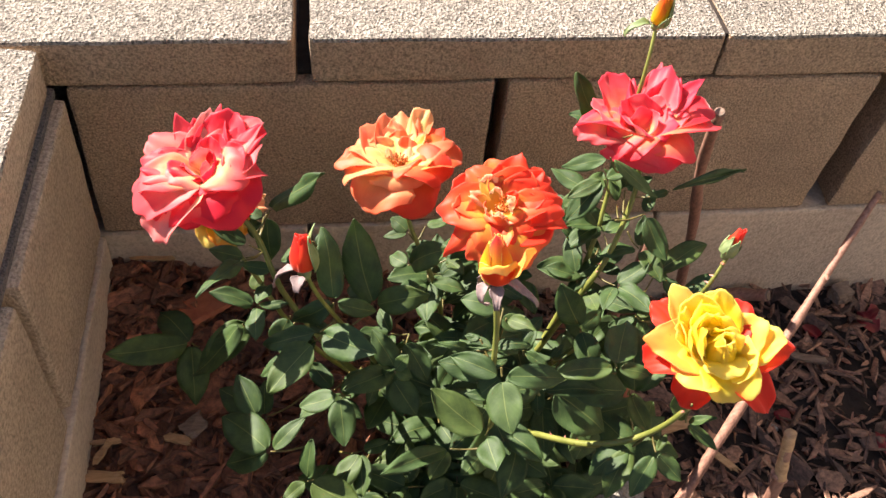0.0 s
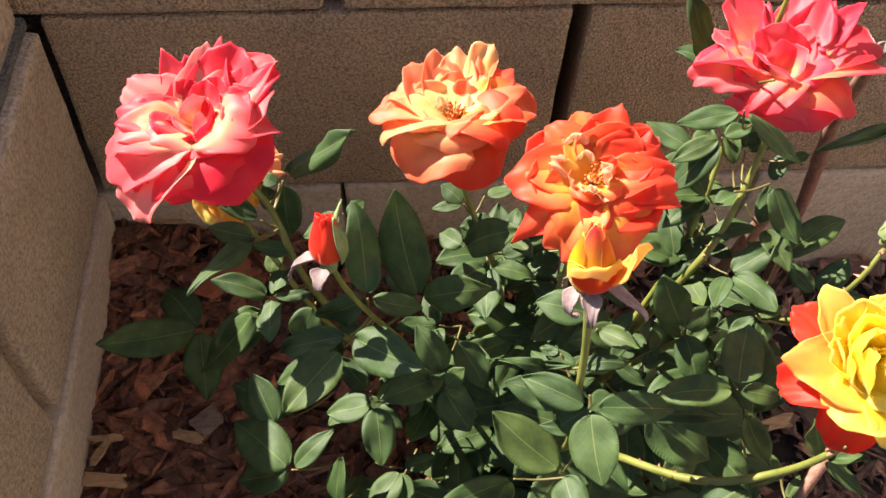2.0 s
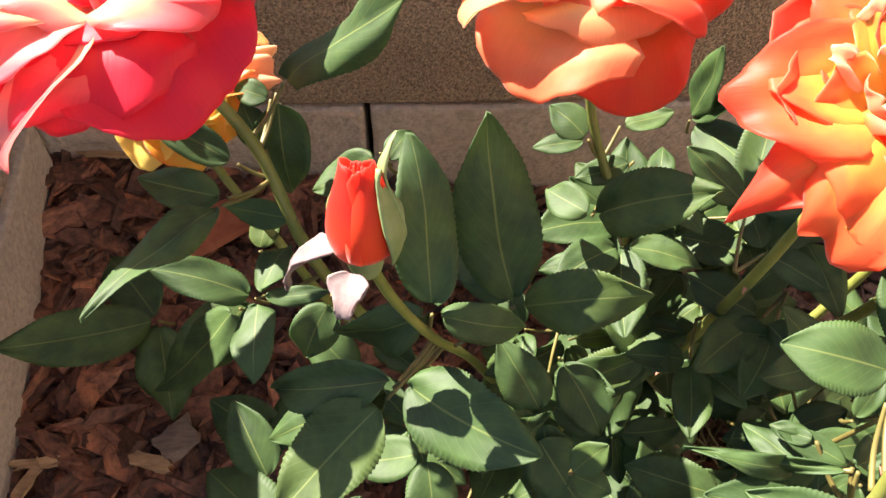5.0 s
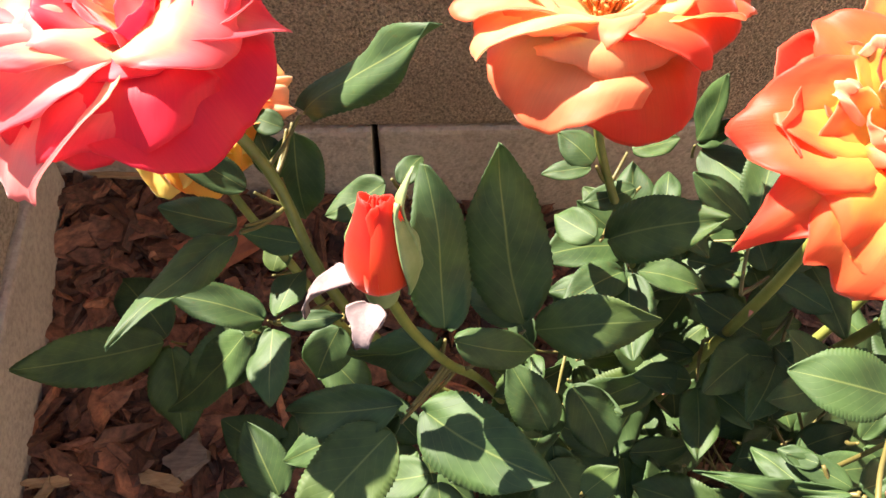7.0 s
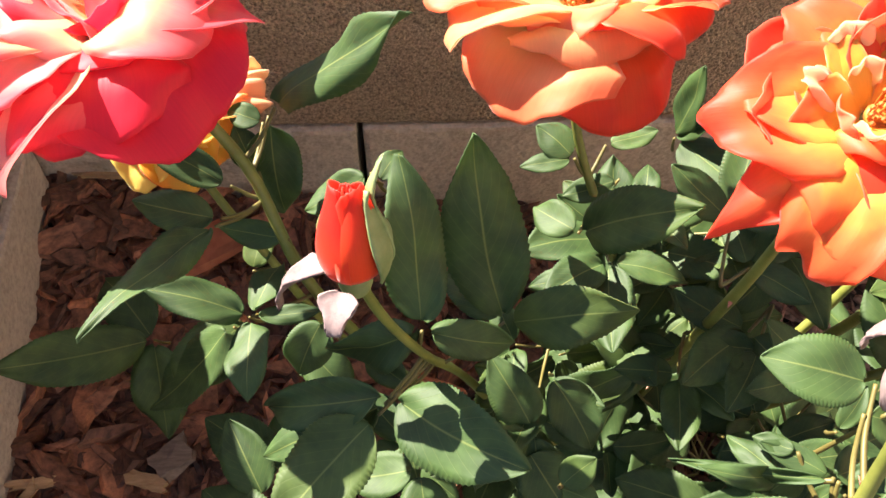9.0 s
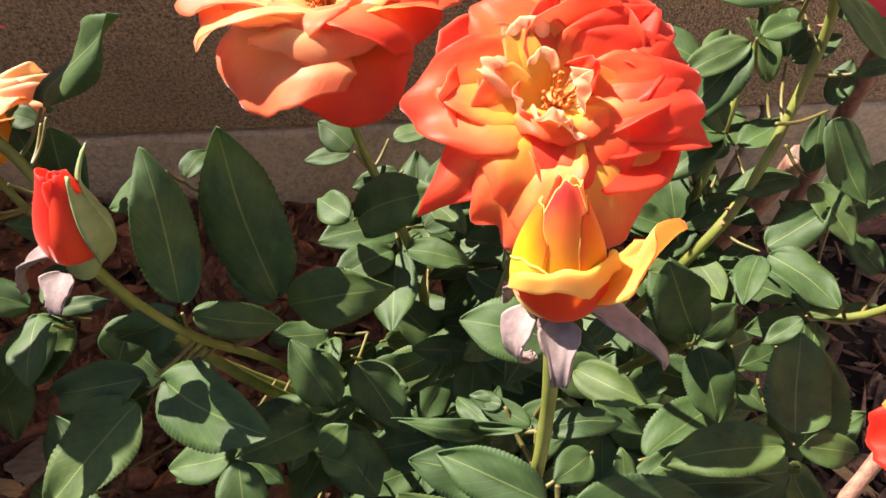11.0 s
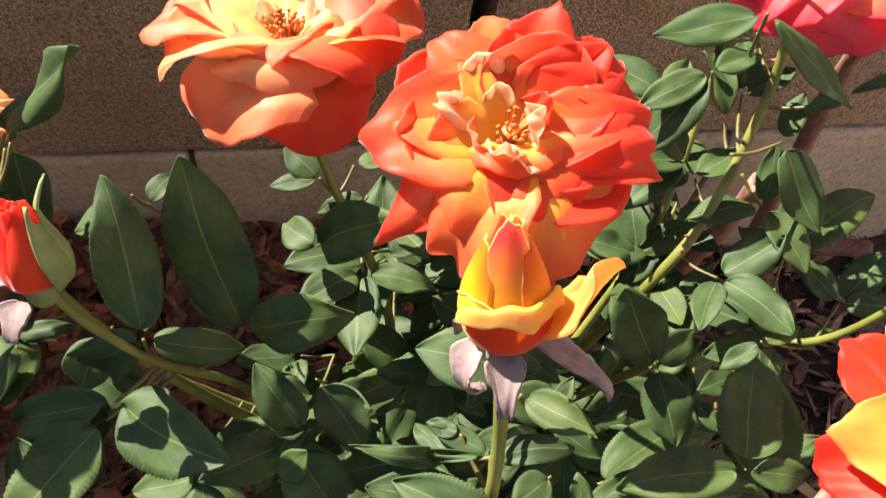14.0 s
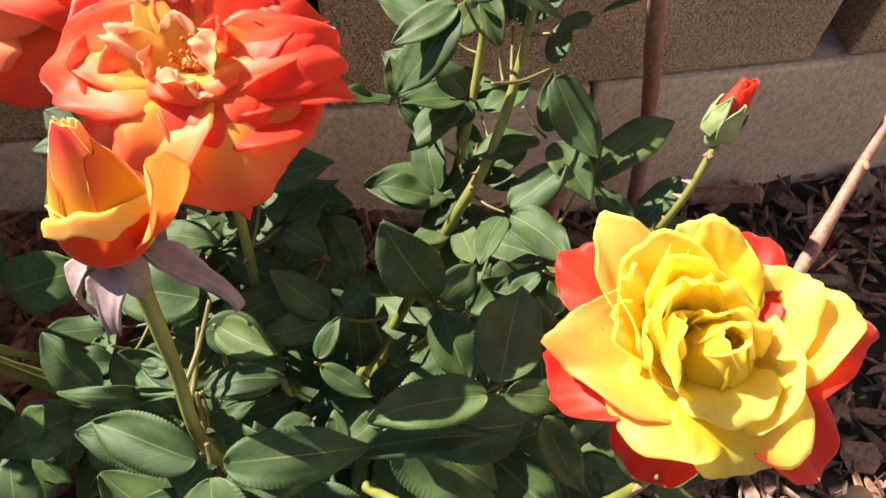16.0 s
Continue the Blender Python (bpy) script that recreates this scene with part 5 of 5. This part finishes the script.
rose_leaf((0.478, -0.288, 0.236), (0.474, -0.292, 0.250), (0.467, -0.262, 0.303, 0.53), facing=(-0.07, -0.59, 0.68), fold=(0, 7))
rose_leaf((0.467, -0.294, 0.254), (0.463, -0.298, 0.268), (0.411, -0.292, 0.275, 0.57), facing=(-0.3, -0.24, 0.89), fold=(0, 7))
rose_leaf((0.503, -0.229, 0.257), (0.480, -0.239, 0.283), (0.462, -0.247, 0.275, 0.49), (0.497, -0.235, 0.288, 0.63), facing=(-0.43, -0.16, 0.86), fold=(0, 7))
rose_leaf((0.349, -0.304, 0.305), (0.345, -0.306, 0.319), (0.310, -0.296, 0.328, 0.57), facing=(-0.1, -0.15, 0.92), fold=(0, 7))
rose_leaf((0.349, -0.304, 0.305), (0.348, -0.318, 0.316), (0.384, -0.313, 0.313, 0.51), facing=(-0.1, -0.13, 0.93), fold=(0, 7))
rose_leaf((0.348, -0.302, 0.327), (0.348, -0.293, 0.337), (0.374, -0.293, 0.341, 0.43), (0.305, -0.283, 0.330, 0.11), facing=(-0.1, -0.18, 0.91), fold=(0, 7))
rose_leaf((0.347, -0.299, 0.342), (0.352, -0.279, 0.352), (0.371, -0.284, 0.346, 0.75), facing=(-0.11, -0.22, 0.9), fold=(0, 7))
rose_leaf((0.348, -0.302, 0.327), (0.340, -0.284, 0.335), (0.330, -0.278, 0.331, 0.57), facing=(-0.09, -0.2, 0.9), fold=(0, 7))
rose_leaf((0.342, -0.259, 0.339), (0.338, -0.263, 0.353), (0.350, -0.269, 0.340, 0.78), facing=(-0.08, -0.24, 0.88), fold=(0, 7))
rose_leaf((0.349, -0.304, 0.305), (0.347, -0.320, 0.314), (0.327, -0.317, 0.319, 0.45), facing=(-0.1, -0.12, 0.93), fold=(0, 7))
rose_leaf((0.349, -0.304, 0.305), (0.344, -0.298, 0.315), (0.351, -0.303, 0.308, 0.80), (0.362, -0.289, 0.312, 0.38), facing=(-0.1, -0.16, 0.92), fold=(0, 7))
rose_leaf((0.353, -0.299, 0.267), (0.380, -0.286, 0.281), (0.363, -0.296, 0.285, 0.80), facing=(-0.17, -0.16, 0.93), fold=(0, 7))
rose_leaf((0.391, -0.298, 0.271), (0.387, -0.302, 0.285), (0.409, -0.291, 0.301, 0.37), (0.448, -0.304, 0.282, 0.22), (0.387, -0.289, 0.293, 0.62), facing=(-0.18, -0.14, 0.94), fold=(0, 7))
rose_leaf((0.386, -0.261, 0.269), (0.382, -0.265, 0.283), (0.402, -0.280, 0.277, 0.41), (0.393, -0.252, 0.293, 0.47), facing=(-0.17, -0.19, 0.92), fold=(0, 7))
rose_leaf((0.284, -0.277, 0.277), (0.280, -0.281, 0.291), (0.291, -0.275, 0.303, 0.71), (0.293, -0.287, 0.290, 0.80), facing=(-0.01, -0.16, 0.89), fold=(0, 7))
rose_leaf((0.417, -0.250, 0.233), (0.413, -0.254, 0.247), (0.423, -0.247, 0.259, 0.39), (0.425, -0.255, 0.255, 0.44), (0.416, -0.248, 0.257, 0.43), facing=(-0.22, -0.19, 0.92), fold=(0, 7))
rose_leaf((0.354, -0.28, 0.31), (0.357, -0.28, 0.354), (0.373, -0.296, 0.364, 0.52))
rose_leaf((0.349, -0.292, 0.333), (0.337, -0.289, 0.328), (0.311, -0.29, 0.344, 0.26), (0.327, -0.274, 0.321, 0.5), (0.341, -0.273, 0.325, 0.3))
rose_leaf((0.354, -0.283, 0.308), (0.345, -0.281, 0.308), (0.371, -0.28, 0.312, 0.5))
rose_leaf((0.351, -0.31, 0.339), (0.351, -0.315, 0.335), (0.317, -0.298, 0.338, 0.5), (0.397, -0.317, 0.332, 0.42), (0.353, -0.352, 0.323, 0.75), (0.335, -0.319, 0.313, 0.62))
rose_leaf((0.349, -0.301, 0.327), (0.349, -0.291, 0.333), (0.372, -0.282, 0.317, 0.5), (0.331, -0.28, 0.333, 0.42))
rose_leaf((0.353, -0.322, 0.33), (0.345, -0.328, 0.271), (0.306, -0.297, 0.29, 0.55), (0.349, -0.358, 0.277, 0.75))
rose_leaf((0.356, -0.317, 0.225), (0.323, -0.315, 0.221), (0.268, -0.342, 0.249, 0.26), (0.306, -0.333, 0.206, 0.6))
rose_leaf((0.367, -0.23, 0.214), (0.336, -0.217, 0.223), (0.295, -0.225, 0.217, 0.55), (0.312, -0.197, 0.242, 0.6), facing=(0.5, -0.5, 0.45))
rose_leaf((0.283, -0.218, 0.206), (0.285, -0.242, 0.224), (0.288, -0.275, 0.204, 0.62), (0.241, -0.261, 0.23, 0.5), (0.266, -0.22, 0.251, 0.6))
rose_leaf((0.221, -0.274, 0.101), (0.207, -0.31, 0.164), (0.211, -0.286, 0.192, 0.55), (0.251, -0.331, 0.154, 0.65), (0.185, -0.322, 0.152, 0.55))
rose_leaf((0.209, -0.287, 0.184), (0.177, -0.288, 0.179), (0.206, -0.268, 0.199, 0.42), (0.133, -0.248, 0.172, 0.6), (0.137, -0.286, 0.156, 0.6))
rose_leaf((0.26, -0.227, 0.163), (0.236, -0.25, 0.199), (0.263, -0.237, 0.217, 0.5), (0.239, -0.29, 0.184, 0.62), (0.201, -0.249, 0.181, 0.6))
rose_leaf((0.26, -0.227, 0.163), (0.281, -0.229, 0.165), (0.301, -0.237, 0.177, 0.62), (0.277, -0.205, 0.213, 0.6), (0.259, -0.269, 0.17, 0.6))
rose_leaf((0.461, -0.204, 0.235), (0.454, -0.227, 0.226), (0.438, -0.189, 0.251, 0.62), (0.458, -0.262, 0.225, 0.48), (0.474, -0.218, 0.243, 0.6))
rose_leaf((0.483, -0.228, 0.231), (0.445, -0.296, 0.303), (0.398, -0.297, 0.301, 0.45), (0.464, -0.254, 0.3, 0.62), (0.473, -0.3, 0.296, 0.5))
rose_leaf((0.466, -0.177, 0.332), (0.494, -0.168, 0.328), (0.512, -0.198, 0.302, 0.5), (0.504, -0.152, 0.34, 0.55))
rose_leaf((0.489, -0.222, 0.288), (0.511, -0.193, 0.277), (0.516, -0.171, 0.296, 0.62), (0.502, -0.169, 0.262, 0.55), (0.522, -0.196, 0.277, 0.5), (0.565, -0.166, 0.283, 0.4))
rose_leaf((0.477, -0.16, 0.314), (0.477, -0.15, 0.32), (0.474, -0.121, 0.345, 0.3))
rose_leaf((0.487, -0.157, 0.337), (0.507, -0.169, 0.356), (0.584, -0.143, 0.355, 0.13), (0.491, -0.171, 0.352, 0.5))
rose_leaf((0.482, -0.138, 0.351), (0.439, -0.188, 0.416), (0.404, -0.19, 0.409, 0.42), (0.48, -0.2, 0.385, 0.24))
rose_leaf((0.459, -0.17, 0.42), (0.461, -0.105, 0.368), (0.437, -0.093, 0.374, 0.7), (0.437, -0.084, 0.409, 0.4))
rose_leaf((0.474, -0.145, 0.324), (0.459, -0.149, 0.351), (0.428, -0.158, 0.34, 0.45), (0.428, -0.166, 0.321, 0.5), (0.485, -0.139, 0.352, 0.5))
rose_leaf((0.479, -0.142, 0.283), (0.464, -0.156, 0.301), (0.432, -0.173, 0.293, 0.5), (0.431, -0.163, 0.311, 0.5), (0.447, -0.146, 0.32, 0.55))
rose_leaf((0.485, -0.168, 0.306), (0.494, -0.181, 0.298), (0.507, -0.212, 0.292, 0.6), (0.46, -0.181, 0.293, 0.5), (0.5, -0.159, 0.316, 0.5))
rose_leaf((0.471, -0.157, 0.27), (0.458, -0.176, 0.262), (0.413, -0.17, 0.265, 0.6), (0.436, -0.193, 0.253, 0.5))
rose_leaf((0.468, -0.163, 0.261), (0.431, -0.153, 0.301), (0.405, -0.159, 0.317, 0.4), (0.444, -0.165, 0.29, 0.6), (0.43, -0.14, 0.316, 0.5))
rose_leaf((0.469, -0.335, 0.27), (0.461, -0.336, 0.25), (0.426, -0.349, 0.235, 0.62), (0.435, -0.368, 0.234, 0.5))
rose_leaf((0.471, -0.335, 0.271), (0.471, -0.349, 0.267), (0.45, -0.374, 0.248, 0.5), (0.491, -0.365, 0.249, 0.55), (0.482, -0.337, 0.271, 0.4))
rose_leaf((0.485, -0.338, 0.321), (0.502, -0.326, 0.265), (0.524, -0.345, 0.254, 0.35), (0.49, -0.311, 0.291, 0.5), (0.517, -0.334, 0.287, 0.3))
rose_leaf((0.48, -0.265, 0.247), (0.407, -0.283, 0.249), (0.451, -0.311, 0.224, 0.75), (0.451, -0.261, 0.252, 0.5))
rose_leaf((0.477, -0.308, 0.218), (0.473, -0.285, 0.245), (0.44, -0.284, 0.256, 0.5), (0.505, -0.275, 0.26, 0.5), (0.486, -0.318, 0.228, 0.5))
rose_leaf((0.518, -0.213, 0.245), (0.52, -0.221, 0.241), (0.5, -0.205, 0.24, 0.5), (0.544, -0.221, 0.244, 0.4))
rose_leaf((0.415, -0.221, 0.225), (0.392, -0.235, 0.26), (0.361, -0.244, 0.269, 0.5), (0.408, -0.223, 0.265, 0.6), (0.368, -0.222, 0.284, 0.5))
rose_leaf((0.269, -0.22, 0.161), (0.269, -0.244, 0.208), (0.306, -0.265, 0.203, 0.6), (0.26, -0.26, 0.195, 0.6), facing=(0.5, -0.5, 0.45))
rose_leaf((0.398, -0.225, 0.14), (0.401, -0.245, 0.194), (0.372, -0.247, 0.192, 0.6), (0.431, -0.237, 0.199, 0.6), (0.405, -0.268, 0.182, 0.6))
rose_leaf((0.42, -0.219, 0.174), (0.407, -0.257, 0.21), (0.381, -0.272, 0.206, 0.6), (0.435, -0.262, 0.208, 0.6), (0.405, -0.28, 0.198, 0.6))
rose_leaf((0.495, -0.21, 0.186), (0.477, -0.238, 0.211), (0.455, -0.263, 0.206, 0.55), (0.491, -0.255, 0.207, 0.55), (0.471, -0.214, 0.214, 0.5))
rose_leaf((0.359, -0.196, 0.134), (0.33, -0.235, 0.164), (0.296, -0.221, 0.171, 0.62), (0.366, -0.233, 0.165, 0.62), (0.332, -0.257, 0.152, 0.62), facing=(0.5, -0.5, 0.45))
rose_leaf((0.341, -0.171, 0.157), (0.306, -0.198, 0.197), (0.272, -0.213, 0.193, 0.6), (0.338, -0.194, 0.2, 0.6), (0.314, -0.22, 0.181, 0.6), facing=(0.5, -0.5, 0.45))
rose_leaf((0.248, -0.197, 0.153), (0.231, -0.231, 0.174), (0.199, -0.25, 0.163, 0.6), (0.24, -0.262, 0.156, 0.6), (0.21, -0.207, 0.185, 0.6))
rose_leaf((0.256, -0.198, 0.154), (0.237, -0.241, 0.176), (0.27, -0.223, 0.195, 0.62), (0.254, -0.259, 0.171, 0.6))
rose_leaf((0.201, -0.203, 0.115), (0.165, -0.232, 0.13), (0.122, -0.202, 0.136, 0.62), (0.165, -0.198, 0.141, 0.6))
rose_leaf((0.232, -0.265, 0.118), (0.253, -0.283, 0.156), (0.228, -0.313, 0.146, 0.6), (0.252, -0.319, 0.143, 0.6), (0.278, -0.275, 0.155, 0.6))

# broad leaves that shade the heart of the bush
for i in range(17):
    a, d, z = draw.uniform(0, 2 * math.pi), math.sqrt(draw.uniform(0.02, 1.0)), draw.uniform(0.15, 0.215)
    x, y = 0.415 + math.cos(a) * d * 0.085, -0.235 + math.sin(a) * d * 0.07
    out = Vector((math.cos(a), math.sin(a), 0.1))
    size = draw.uniform(0.044, 0.058)
    joint = Vector((x, y, z))
    tips = []
    for swing, reach in ((0, 1.0), (74, 0.85), (-74, 0.85)):
        way = Matrix.Rotation(radians(swing + draw.uniform(-10, 10)), 3, "Z") @ out
        tips.append((*(joint + way.normalized() * size * reach + Vector((0, 0, draw.uniform(-0.02, 0.004)))), draw.uniform(0.52, 0.64)))
    rose_leaf(joint - out * 0.02 + Vector((0, 0, -0.02)), joint, *tips, facing=(0.1, -0.5, 0.75))


# leaves along the canes on the open side and under the orange rose
for x, y, z in ((0.315, -0.17, 0.272), (0.325, -0.182, 0.246), (0.33, -0.19, 0.22), (0.36, -0.2, 0.27), (0.356, -0.204, 0.232), (0.3, -0.196, 0.205), (0.345, -0.16, 0.25), (0.375, -0.18, 0.215), (0.39, -0.2, 0.25),
                (0.488, -0.15, 0.345), (0.479, -0.165, 0.318), (0.47, -0.18, 0.295), (0.459, -0.188, 0.275), (0.448, -0.196, 0.255), (0.476, -0.126, 0.345), (0.472, -0.138, 0.31),
                (0.465, -0.152, 0.28), (0.455, -0.17, 0.25), (0.515, -0.235, 0.262), (0.486, -0.22, 0.238)):
    for k in range(2 if x < 0.4 or z < 0.27 else 1):
        a = draw.uniform(0, 2 * math.pi)
        out = Vector((math.cos(a), math.sin(a), draw.uniform(0.0, 0.5))).normalized()
        joint = Vector((x, y, z)) + out * draw.uniform(0.014, 0.028)
        size = draw.uniform(0.028, 0.044)
        tips = []
        for swing, reach in ((0, 1.0), (72, 0.8), (-72, 0.8)):
            way = Matrix.Rotation(radians(swing + draw.uniform(-10, 10)), 3, "Z") @ out
            tips.append((*(joint + way * size * reach + Vector((0, 0, draw.uniform(-0.008, 0.006)))), draw.uniform(0.48, 0.62)))
        rose_leaf((x, y, z), joint, *tips)


# low dark leaves near the ground
for i in range(46):
    a, d = draw.uniform(0, 2 * math.pi), math.sqrt(draw.uniform(0.02, 1.0))
    joint = Vector((0.42 + math.cos(a) * d * 0.12, -0.225 + math.sin(a) * d * 0.1, draw.uniform(0.03, 0.11)))
    out = Vector((math.cos(a), math.sin(a), 0.1))
    tips = []
    for swing in (0, 75, -75):
        way = Matrix.Rotation(radians(swing + draw.uniform(-12, 12)), 3, "Z") @ out
        tips.append((*(joint + way.normalized() * draw.uniform(0.038, 0.055)), draw.uniform(0.55, 0.7)))
    rose_leaf(joint - out * 0.03 + Vector((0, 0, -0.02)), joint, *tips, facing=(0.1, -0.5, 0.75))


# low leaves at the foot, towards the side wall
for i in range(26):
    joint = Vector((draw.uniform(0.23, 0.36), draw.uniform(-0.36, -0.24), draw.uniform(0.05, 0.12)))
    a = draw.uniform(2.4, 5.4)
    out = Vector((math.cos(a), math.sin(a), 0.1))
    tips = []
    for swing in (0, 75, -75):
        way = Matrix.Rotation(radians(swing + draw.uniform(-12, 12)), 3, "Z") @ out
        tips.append((*(joint + way.normalized() * draw.uniform(0.036, 0.052)), draw.uniform(0.52, 0.66)))
    rose_leaf(joint - out * 0.03 + Vector((0.01, 0.02, -0.02)), joint, *tips)


# ---- fallen petals on the mulch ----
def fallen_petal(x, y, turn, size, seed):
    pts = petal_points(0, 75, 95, 0.03 * size, 0.026 * size, 0.6, 50, 0.14, 0.1, seed)
    pts[..., 1] -= 0.016 * size
    ob = new("fallen_petal", sheet("fallen_petal", pts, 0.0005, [WILTED, WILTED]))
    ob.matrix_basis = pose(x, y, ground_height(x, y) + 0.01, 8, -6, turn)
    return tagged(ob, "wilted crimson rose petal lying on the mulch", "petal", "fallen petals")


WILTED = petal_skin("wilted_petal", (0.3, 0.05, 0.05), (0.32, 0.03, 0.045), (0.28, 0.02, 0.03))
fallen_petal(0.935, -0.065, 20, 1.1, 1)
fallen_petal(0.95, -0.05, 120, 0.9, 2)
fallen_petal(0.845, -0.075, 200, 0.8, 3)
fallen_petal(0.765, -0.19, 80, 0.7, 4)
fallen_petal(0.875, -0.235, 10, 0.9, 5)
